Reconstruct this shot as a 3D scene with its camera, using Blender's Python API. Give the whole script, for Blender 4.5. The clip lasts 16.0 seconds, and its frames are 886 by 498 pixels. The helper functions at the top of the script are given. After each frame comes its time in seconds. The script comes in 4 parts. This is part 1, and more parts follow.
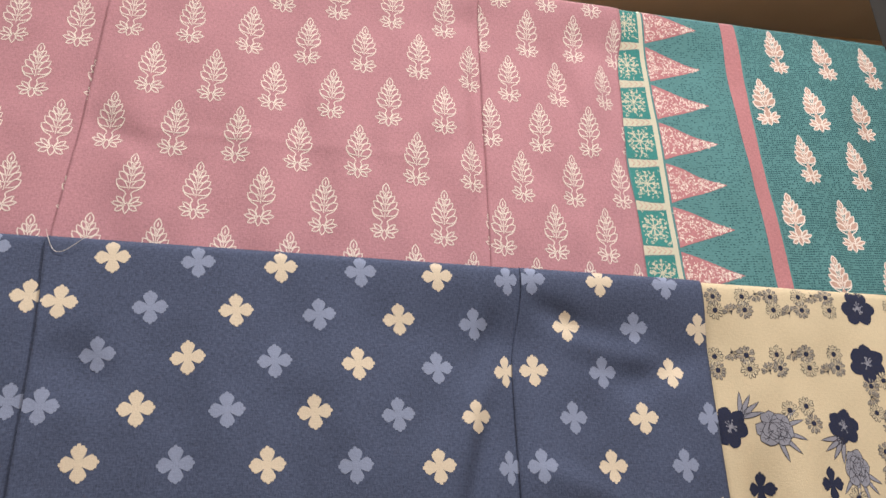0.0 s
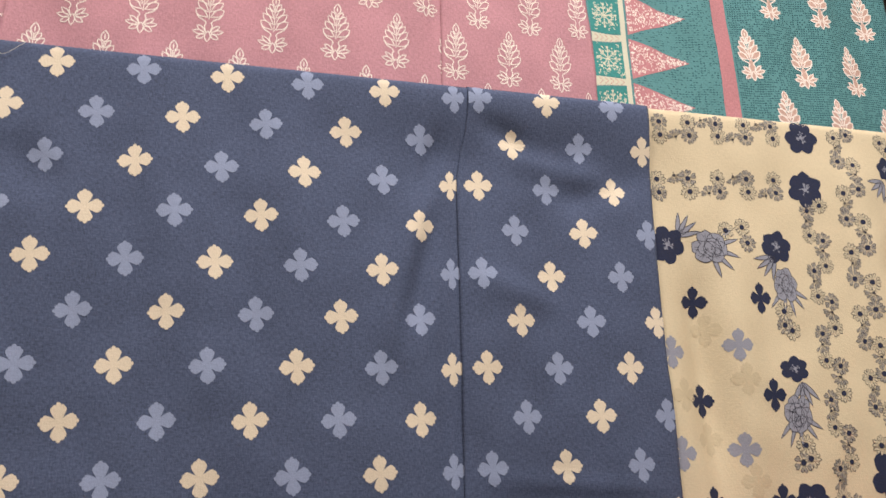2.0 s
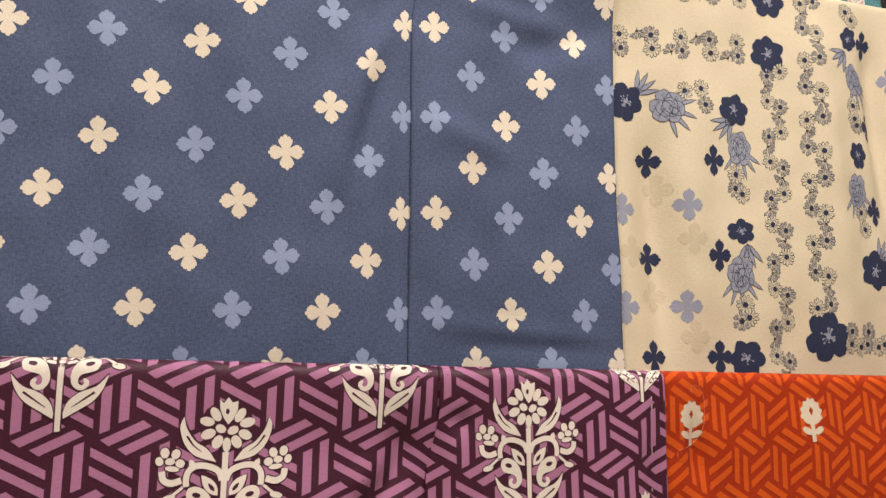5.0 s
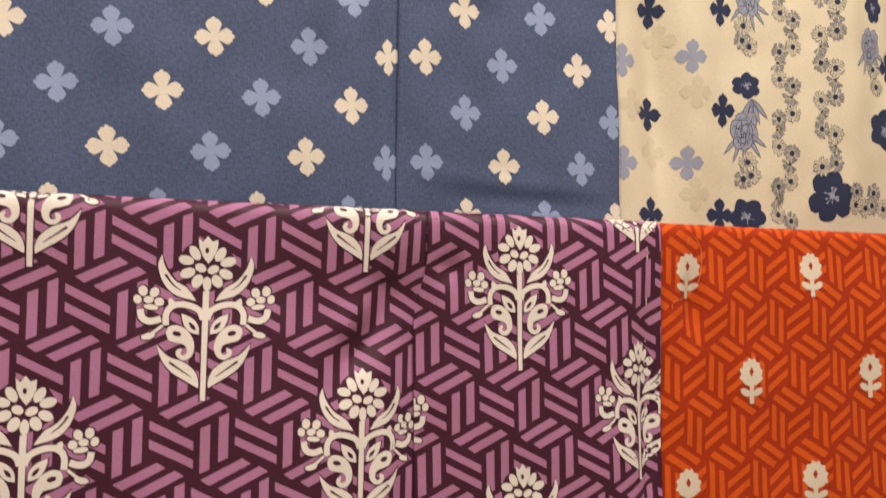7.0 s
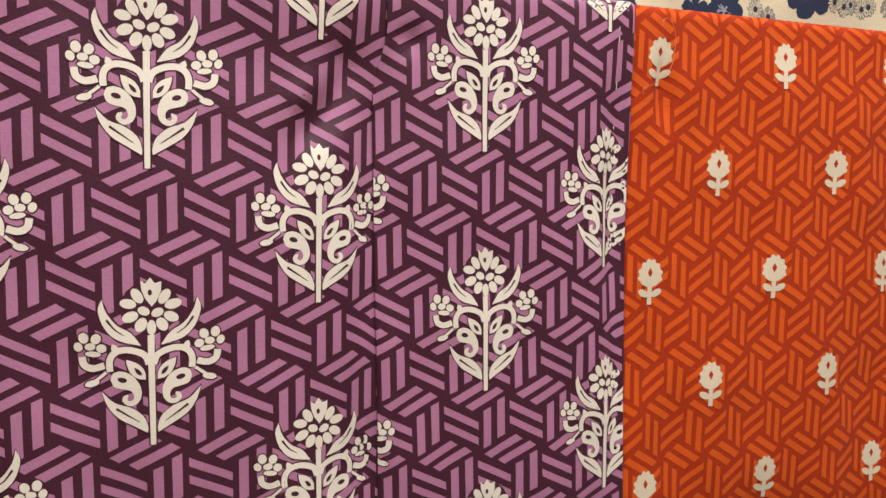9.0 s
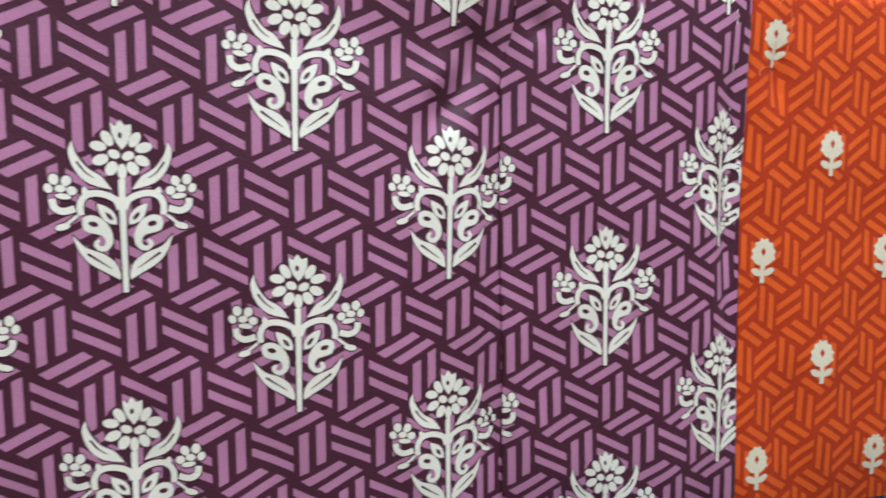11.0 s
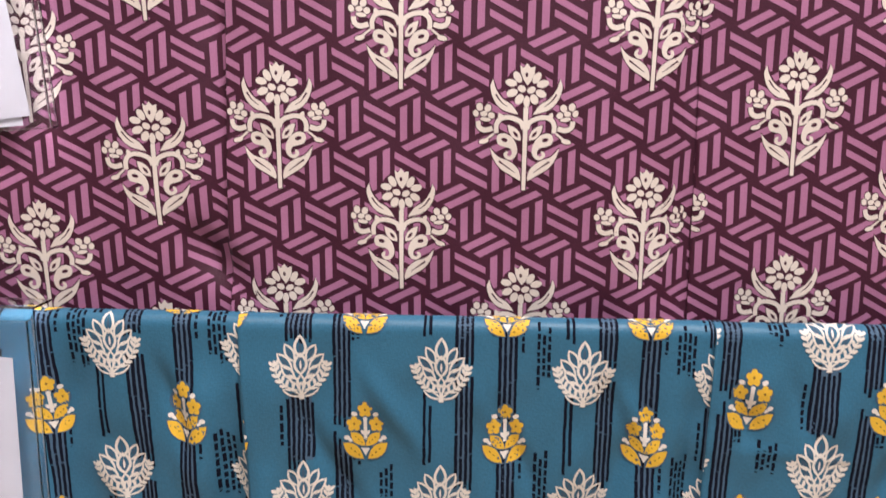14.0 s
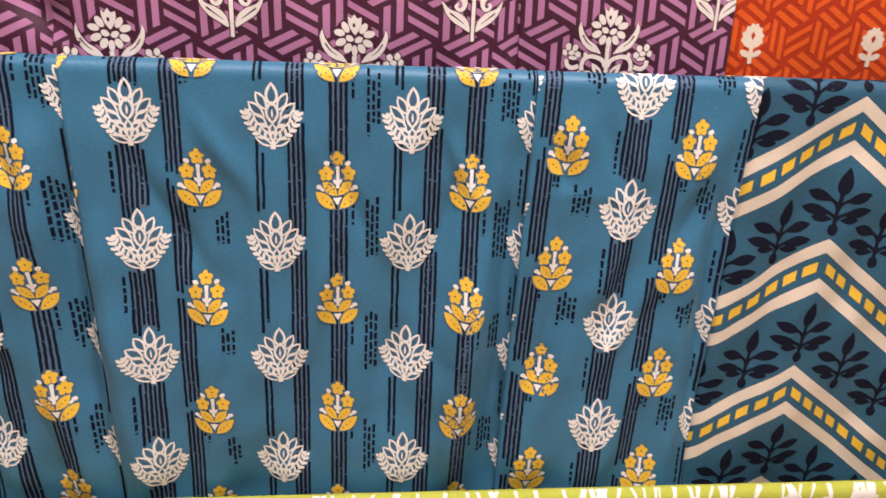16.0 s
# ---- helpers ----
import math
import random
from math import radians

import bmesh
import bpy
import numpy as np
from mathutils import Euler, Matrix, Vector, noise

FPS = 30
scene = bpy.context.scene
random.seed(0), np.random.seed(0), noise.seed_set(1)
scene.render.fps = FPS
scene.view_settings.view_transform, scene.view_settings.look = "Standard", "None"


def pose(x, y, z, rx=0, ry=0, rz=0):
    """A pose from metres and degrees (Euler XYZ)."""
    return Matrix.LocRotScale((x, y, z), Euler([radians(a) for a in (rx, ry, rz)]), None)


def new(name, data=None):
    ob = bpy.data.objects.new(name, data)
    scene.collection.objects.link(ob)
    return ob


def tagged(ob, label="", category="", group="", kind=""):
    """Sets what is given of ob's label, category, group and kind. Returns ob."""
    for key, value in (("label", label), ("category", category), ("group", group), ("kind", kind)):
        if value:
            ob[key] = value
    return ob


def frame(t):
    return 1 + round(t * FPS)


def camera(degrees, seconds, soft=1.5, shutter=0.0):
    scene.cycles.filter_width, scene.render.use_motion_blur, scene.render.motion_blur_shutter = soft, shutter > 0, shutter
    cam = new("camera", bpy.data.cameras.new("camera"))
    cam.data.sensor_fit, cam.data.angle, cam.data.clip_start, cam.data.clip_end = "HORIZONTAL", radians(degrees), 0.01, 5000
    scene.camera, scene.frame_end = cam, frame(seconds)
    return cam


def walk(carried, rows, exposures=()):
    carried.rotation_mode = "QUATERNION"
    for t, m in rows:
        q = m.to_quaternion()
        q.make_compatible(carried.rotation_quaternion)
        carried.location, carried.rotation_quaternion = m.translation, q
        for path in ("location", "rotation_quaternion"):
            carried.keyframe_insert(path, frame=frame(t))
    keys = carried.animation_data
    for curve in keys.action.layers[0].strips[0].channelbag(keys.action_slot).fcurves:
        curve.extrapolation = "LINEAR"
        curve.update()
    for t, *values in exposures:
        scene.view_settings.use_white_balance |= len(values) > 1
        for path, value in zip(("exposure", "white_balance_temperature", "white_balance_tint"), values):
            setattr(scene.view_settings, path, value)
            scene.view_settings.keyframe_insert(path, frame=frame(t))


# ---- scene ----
cam = camera(60.2, 16.0, soft=1.5, shutter=0.3)
METRES, EYE, TILT, LEAN, TURN = 1.1, 1.75, 0.0, 0.0, -10.5
ROWS = [
    (0.0, 0.0, 0.0, 0.0, 0.64, 22.5, 1.55),
    (0.5, 0.0106, 0.013, -0.0225, 0.64, 21.41, 1.74),
    (1.0, 0.0208, 0.0134, -0.0515, 0.62, 19.33, 1.81),
    (1.5, 0.0333, 0.0137, -0.0815, 0.38, 17.06, 1.67),
    (2.0, 0.0525, 0.0144, -0.1068, -0.26, 14.93, 1.12),
    (2.5, 0.0695, 0.0209, -0.1321, -1.5, 13.45, 0.34),
    (3.0, 0.076, 0.0274, -0.1558, -3.09, 11.45, -0.23),
    (3.5, 0.0701, 0.0343, -0.1639, -3.8, 9.95, -0.44),
    (4.0, 0.0645, 0.0436, -0.1706, -3.95, 8.96, -0.51),
    (6.5, 0.0654, 0.0744, -0.2169, -3.43, 5.44, -0.45),
    (7.0, 0.0786, 0.0937, -0.2574, -3.74, 2.52, -0.48),
    (7.5, 0.0844, 0.1085, -0.3008, -4.48, -1.34, -0.46),
    (8.0, 0.0866, 0.118, -0.3318, -5.28, -4.42, -0.67),
    (10.5, 0.0411, 0.1203, -0.3695, -7.35, -6.76, -1.22),
    (11.0, -0.0046, 0.1038, -0.3703, -3.66, -6.93, -0.54),
    (11.5, -0.0484, 0.0738, -0.3696, 1.8, -6.95, 0.19),
    (12.0, -0.0763, 0.0222, -0.3758, 7.13, -6.9, 0.62),
    (12.5, -0.0478, -0.0108, -0.4314, 11.73, -4.22, 0.41),
    (13.0, -0.0198, -0.0471, -0.4488, 13.27, -5.29, -0.29),
    (13.5, 0.0044, -0.083, -0.4706, 13.64, -8.23, -0.83),
    (14.0, 0.0268, -0.1033, -0.5013, 13.6, -11.19, -0.94),
    (14.5, 0.0605, -0.1181, -0.5381, 13.33, -13.28, -1.07),
    (15.0, 0.0929, -0.1282, -0.5744, 11.79, -16.02, -1.59),
    (15.5, 0.1211, -0.1329, -0.6113, 9.81, -19.08, -2.28),
    (16.0, 0.1362, -0.1402, -0.6226, 7.44, -21.29, -2.84),
]
EXPOSURES = [
    (0.0, -0.36, 6650, 11), (1.5, -0.26, 6650, 11), (3.5, -0.06, 6600, 11), (6.5, 0.04, 6700, 11), (8.2, 0.22, 6750, 11), (10.3, 0.38, 5080, -6),
    (12.2, 0.45, 5120, -6), (12.7, 0.46, 5400, 4), (13.5, 0.47, 5850, 14), (14.5, 0.54, 6200, 20), (15.5, 0.72, 6200, 21), (16.0, 0.79, 6200, 21)]
walk(cam, [(t, pose(0, 0, EYE, TILT, LEAN, TURN) @ pose(METRES * x, METRES * y, METRES * z, 90 + pitch, roll, yaw)) for t, x, y, z, yaw, pitch, roll in ROWS], EXPOSURES)

# ---- light ----
world = bpy.data.worlds.new("world")
scene.world = world
world.use_nodes = True
world.node_tree.nodes["Background"].inputs["Color"].default_value = (1.0, 0.93, 0.85, 1)
world.node_tree.nodes["Background"].inputs["Strength"].default_value = 0.05


def lamp(name, x, y, z, sx, sy, watts, colour):
    data = bpy.data.lights.new(name, "AREA")
    data.shape, data.size, data.size_y, data.energy, data.color = "RECTANGLE", sx, sy, watts, colour
    ob = new(name, data)
    ob.matrix_world = pose(x, y, z)
    return ob


WARM = (1.0, 0.95, 0.88)
lamp("unseen_overhead_light", 0.68, -0.20, 3.46, 0.5, 0.2, 64, WARM)
lamp("unseen_overhead_light", -0.80, -0.1, 3.46, 0.5, 0.2, 31, WARM)
# Added light behind the rack, only to brighten the brown wall.
lamp("unseen_overhead_light", 0.15, 1.45, 3.46, 0.6, 0.2, 82, WARM)
# Unseen wide front fill, far behind the camera.
lamp("unseen_overhead_light", 0.10, -2.2, 3.46, 2.4, 0.4, 15, WARM)


# ---- materials ----
def nodes_of(name):
    m = bpy.data.materials.new(name)
    m.use_nodes = True
    nt = m.node_tree
    return m, nt, nt.nodes["Principled BSDF"]


def cloth(name, rgb, rough=0.85, sheen=0.03, vary=0.18, weave=0.5, grain=520.0):
    """Printed cotton: a thread grain, soft stains at hand size, and a fine weave in relief."""
    m, nt, b = nodes_of(name)
    add, link = nt.nodes.new, nt.links.new
    uv = add("ShaderNodeUVMap")
    stretch = add("ShaderNodeMapping")
    stretch.inputs["Scale"].default_value = (1.0, 0.35, 1.0)
    link(uv.outputs[0], stretch.inputs[0])
    fine = add("ShaderNodeTexNoise")
    fine.inputs["Scale"].default_value, fine.inputs["Detail"].default_value = grain, 2
    link(stretch.outputs[0], fine.inputs["Vector"])
    across = add("ShaderNodeMapping")
    across.inputs["Scale"].default_value = (0.35, 1.0, 1.0)
    link(uv.outputs[0], across.inputs[0])
    weft = add("ShaderNodeTexNoise")
    weft.inputs["Scale"].default_value, weft.inputs["Detail"].default_value = grain * 0.9, 2
    link(across.outputs[0], weft.inputs["Vector"])
    soft = add("ShaderNodeTexNoise")
    soft.inputs["Scale"].default_value, soft.inputs["Detail"].default_value = 14, 3
    link(uv.outputs[0], soft.inputs["Vector"])
    mix = add("ShaderNodeMath")
    mix.operation = "ADD"
    link(fine.outputs[0], mix.inputs[0])
    link(weft.outputs[0], mix.inputs[1])
    total = add("ShaderNodeMath")
    total.operation = "MULTIPLY_ADD"
    total.inputs[1].default_value = 0.4
    link(soft.outputs[0], total.inputs[0])
    link(mix.outputs[0], total.inputs[2])
    ramp = add("ShaderNodeValToRGB")
    ramp.color_ramp.elements[0].position, ramp.color_ramp.elements[1].position = 0.42, 0.78
    ramp.color_ramp.elements[0].color = (*[c * (1 - vary) for c in rgb], 1)
    ramp.color_ramp.elements[1].color = (*[min(1, c * (1 + vary) + 0.01 * vary) for c in rgb], 1)
    half = add("ShaderNodeMath")
    half.operation = "MULTIPLY"
    half.inputs[1].default_value = 0.5
    link(total.outputs[0], half.inputs[0])
    link(half.outputs[0], ramp.inputs[0])
    link(ramp.outputs[0], b.inputs["Base Color"])
    bump = add("ShaderNodeBump")
    bump.inputs["Strength"].default_value, bump.inputs["Distance"].default_value = weave, 0.0006
    link(mix.outputs[0], bump.inputs["Height"])
    link(bump.outputs[0], b.inputs["Normal"])
    b.inputs["Roughness"].default_value = rough
    b.inputs["Specular IOR Level"].default_value = 0.22 if rough > 0.7 else 0.4
    b.inputs["Sheen Weight"].default_value = sheen
    return m


def dashed(name, ground, dash):
    """Teal cotton printed with rows of short dark dashes of uneven length."""
    m = cloth(name, ground, vary=0.12)
    nt = m.node_tree
    add, link = nt.nodes.new, nt.links.new
    b, ramp = nt.nodes["Principled BSDF"], nt.nodes["Color Ramp"]
    uv = add("ShaderNodeUVMap")
    brick = add("ShaderNodeTexBrick")
    brick.inputs["Scale"].default_value = 1.0
    brick.inputs["Brick Width"].default_value, brick.inputs["Row Height"].default_value = 0.0065, 0.0042
    brick.inputs["Mortar Size"].default_value, brick.inputs["Mortar Smooth"].default_value = 0.0011, 0.3
    brick.inputs["Color1"].default_value = (0.5, 0.5, 0.5, 1)
    brick.inputs["Color2"].default_value = (0.1, 0.1, 0.1, 1)
    brick.inputs["Mortar"].default_value = (0, 0, 0, 1)
    wob = add("ShaderNodeTexNoise")
    wob.inputs["Scale"].default_value = 120
    link(uv.outputs[0], wob.inputs["Vector"])
    off = add("ShaderNodeVectorMath")
    off.operation = "MULTIPLY_ADD"
    off.inputs[1].default_value = (0.003, 0.001, 0)
    link(wob.outputs["Color"], off.inputs[0])
    link(uv.outputs[0], off.inputs[2])
    link(off.outputs[0], brick.inputs["Vector"])
    patch = add("ShaderNodeTexNoise")
    patch.inputs["Scale"].default_value = 35
    link(uv.outputs[0], patch.inputs["Vector"])
    mul = add("ShaderNodeMath")
    mul.operation = "MULTIPLY"
    link(brick.outputs["Color"], mul.inputs[0])
    link(patch.outputs[0], mul.inputs[1])
    mix = add("ShaderNodeMix")
    mix.data_type = "RGBA"
    link(mul.outputs[0], mix.inputs[0])
    link(ramp.outputs[0], mix.inputs[6])
    mix.inputs[7].default_value = (*dash, 1)
    link(mix.outputs[2], b.inputs["Base Color"])
    return m


def plain(name, rgb, rough=0.6, metal=0.0, vary=0.15, scale=8.0, bump=0.1):
    m, nt, b = nodes_of(name)
    add, link = nt.nodes.new, nt.links.new
    tc = add("ShaderNodeTexCoord")
    n = add("ShaderNodeTexNoise")
    n.inputs["Scale"].default_value, n.inputs["Detail"].default_value = scale, 6
    link(tc.outputs["Object"], n.inputs["Vector"])
    ramp = add("ShaderNodeValToRGB")
    ramp.color_ramp.elements[0].position, ramp.color_ramp.elements[1].position = 0.3, 0.7
    ramp.color_ramp.elements[0].color = (*[c * (1 - vary) for c in rgb], 1)
    ramp.color_ramp.elements[1].color = (*[min(1, c * (1 + vary)) for c in rgb], 1)
    link(n.outputs[0], ramp.inputs[0])
    link(ramp.outputs[0], b.inputs["Base Color"])
    bp = add("ShaderNodeBump")
    bp.inputs["Strength"].default_value, bp.inputs["Distance"].default_value = bump, 0.004
    link(n.outputs[0], bp.inputs["Height"])
    link(bp.outputs[0], b.inputs["Normal"])
    b.inputs["Roughness"].default_value, b.inputs["Metallic"].default_value = rough, metal
    return m


def srgb(r, g, b):
    return tuple(((c / 255 + 0.055) / 1.055) ** 2.4 if c > 10 else c / 255 / 12.92 for c in (r, g, b))


PINK = cloth("pink_cotton", srgb(184, 135, 147))
PINK_PALE = cloth("pale_pink_print", srgb(196, 162, 152))
PINK_TRI = cloth("pink_print", srgb(188, 130, 138))
IVORY = cloth("ivory_print", srgb(236, 224, 220), vary=0.05)
TEALGREEN = dashed("teal_dashed_cotton", srgb(92, 142, 148), srgb(28, 72, 82))
TEALPLAIN = cloth("teal_print", srgb(62, 138, 138))
BLUE = cloth("denim_blue_cotton", srgb(77, 87, 115), vary=0.34, grain=560)
CLOVER = cloth("cream_clover_print", srgb(222, 208, 190), vary=0.05)
CLOVER_BLUE = cloth("light_blue_clover_print", srgb(142, 153, 184), vary=0.07)
CREAM = cloth("cream_cotton", srgb(214, 199, 172), vary=0.05)
NAVY = cloth("navy_print", srgb(44, 50, 76), vary=0.10)
INK = cloth("ink_line_print", srgb(58, 58, 70), vary=0.05)
GREYBLUE = cloth("grey_blue_print", srgb(148, 150, 166), vary=0.08)
DAISY = cloth("daisy_grey_print", srgb(160, 154, 148), vary=0.06)
DAISY_PALE = cloth("daisy_pale_print", srgb(208, 196, 172), vary=0.05)
# Painted shade: soft clover shadows showing through the cream from the back print.
PALE = cloth("shadow_through_print", srgb(203, 188, 161), vary=0.05)
PLUM = cloth("plum_cotton", srgb(64, 11, 39), rough=0.58, sheen=0.05, vary=0.15)
MAUVE = cloth("mauve_print", srgb(173, 115, 149), vary=0.06)
SPRIG = cloth("cream_sprig_print", srgb(228, 216, 205), vary=0.04)
ORANGE = cloth("burnt_orange_cotton", srgb(165, 47, 6), vary=0.12)
BUD = cloth("cream_bud_print", srgb(216, 198, 176), vary=0.05)
ORANGE_LIGHT = cloth("light_orange_print", srgb(209, 83, 18), vary=0.08)
TEAL = cloth("teal_blue_sateen", srgb(52, 108, 137), rough=0.44, sheen=0.05, vary=0.14)
DARKLINE = cloth("navy_line_print", srgb(9, 13, 31), rough=0.9, sheen=0.0, vary=0.12)
WHITE = cloth("white_lotus_print", srgb(234, 226, 216), rough=0.6, vary=0.04)
CHEVRON = cloth("dark_teal_cotton", srgb(38, 84, 106), rough=0.6)
BORDER = cloth("pale_border_print", srgb(206, 204, 188), vary=0.05)
DASH = cloth("dark_teal_dash_print", srgb(24, 68, 80))
HAZE = cloth("grey_teal_print", srgb(70, 97, 122), rough=0.6, vary=0.08)
YELLOW = cloth("yellow_print", srgb(232, 184, 52), rough=0.6, vary=0.06)
BROWN = cloth("brown_dot_print", srgb(120, 82, 30), rough=0.6)
LIME = cloth("lime_cotton", srgb(176, 178, 66), vary=0.12)
ORANGE_THREAD = plain("orange_thread", srgb(214, 130, 90), 0.8)
THREAD = plain("thread", srgb(210, 205, 200), 0.8)
METAL = plain("black_metal", (0.006, 0.006, 0.007), 0.7, 0.0, 0.3, 20, 0.1)
METAL.node_tree.nodes["Principled BSDF"].inputs["Specular IOR Level"].default_value = 0.1
WALLPAINT = plain("brown_wall_paint", srgb(208, 172, 134), 0.85, 0, 0.14, 5, 0.25)
ROOM = plain("room_paint", srgb(150, 140, 126), 0.85, 0, 0.05, 4, 0.1)
FLOOR = plain("floor_tile", srgb(170, 160, 145), 0.5, 0, 0.1, 6, 0.05)
PAPER = plain("white_paper", srgb(206, 205, 212), 0.7, 0, 0.02, 30, 0.02)
ACRYLIC, _nt, _b = nodes_of("clear_acrylic")
_b.inputs["Transmission Weight"].default_value = 1.0
_b.inputs["Roughness"].default_value = 0.03
_b.inputs["IOR"].default_value = 1.45
_b.inputs["Base Color"].default_value = (0.93, 0.93, 0.95, 1)


# ---- building helpers ----
def part(name, bm, material, parent=None, label="", smooth=True):
    me = bpy.data.meshes.new(name)
    bm.to_mesh(me)
    bm.free()
    for m in material if isinstance(material, (list, tuple)) else [material]:
        me.materials.append(m)
    for p in me.polygons:
        p.use_smooth = smooth
    ob = new(name, me)
    ob.parent = parent
    if label:
        tagged(ob, label)
    return ob


def box(bm, x0, y0, z0, x1, y1, z1, bevel=0.0):
    g = bmesh.ops.create_cube(bm, size=1.0)
    bmesh.ops.scale(bm, vec=(x1 - x0, y1 - y0, z1 - z0), verts=g["verts"])
    bmesh.ops.translate(bm, vec=((x0 + x1) / 2, (y0 + y1) / 2, (z0 + z1) / 2), verts=g["verts"])
    if bevel:
        edges = list({e for v in g["verts"] for e in v.link_edges})
        bmesh.ops.bevel(bm, geom=edges, offset=bevel, segments=2, affect="EDGES", profile=0.5)
    return bm


def smooth01(a):
    a = min(1.0, max(0.0, a))
    return a * a * (3 - 2 * a)


class Row:
    """A tier of cloth over one rod: its plane, its top line and its folds (a list of ridges: x, z, x, z, width, height)."""

    def __init__(self, y, top, slope, r=0.014, ridges=(), wave=0.002, seed=0.0, drift=2.0, gain=1.7, tilt=0.0, bow=(0.0, 1.0, 0.0), kick=0.0):
        self.y, self.top, self.slope, self.r, self.ridges, self.wave, self.seed, self.drift, self.gain = y, top, slope, r, ridges, wave, seed, drift, gain
        self.tilt, self.bow, self.kick = tilt, bow, kick

    def yt(self, x):
        """The rod runs a little askew."""
        return self.y + self.tilt * x

    def zt(self, x):
        return self.top + self.slope * x

    def lift(self, x, z):
        """How far the cloth stands towards the viewer."""
        d = 0.0
        for xa, za, xb, zb, w, h in self.ridges:
            ex, ez = xb - xa, zb - za
            t = min(1.0, max(0.0, ((x - xa) * ex + (z - za) * ez) / (ex * ex + ez * ez)))
            q = ((x - xa - t * ex) ** 2 + (z - za - t * ez) ** 2) / (w * w)
            if q < 9:
                d += self.gain * h * math.exp(-q) * (0.2 + 0.8 * math.sin(math.pi * t))
        p = Vector((x * 5.0, z * 1.6 + self.seed, self.seed))
        q = Vector((x * 13 + z * self.drift, z * 3.0, self.seed + 5))
        d += self.wave * 0.7 * noise.noise(p) + self.wave * 1.4 * noise.noise(q) + self.wave * 0.36 * noise.noise(Vector((x * 22, z * 16, self.seed)))
        return d

    def at(self, x, z, panel, off=0.0):
        zt, r = self.zt(x), self.r + off
        edge = panel.edge(x, z)
        base = self.yt(x) - panel.front
        flat = zt - self.r
        if z <= flat:
            k = smooth01((flat - z) / 0.10) * 0.92 + 0.08
            hollow = self.bow[2] * math.exp(-((x - self.bow[0]) / self.bow[1]) ** 2) * (k - 0.08) - self.kick * (flat - z)
            return Vector((x, base - off - self.lift(x, z) * k + edge + hollow, z))
        s = z - flat
        k = (self.lift(x, flat) * 0.08 - edge) * max(0.0, 1 - s / 0.03)
        a = s / self.r
        if a <= math.pi:
            return Vector((x, base + self.r - r * math.cos(a) - k, flat + r * math.sin(a)))
        return Vector((x, base + self.r + r, flat - (s - math.pi * self.r)))


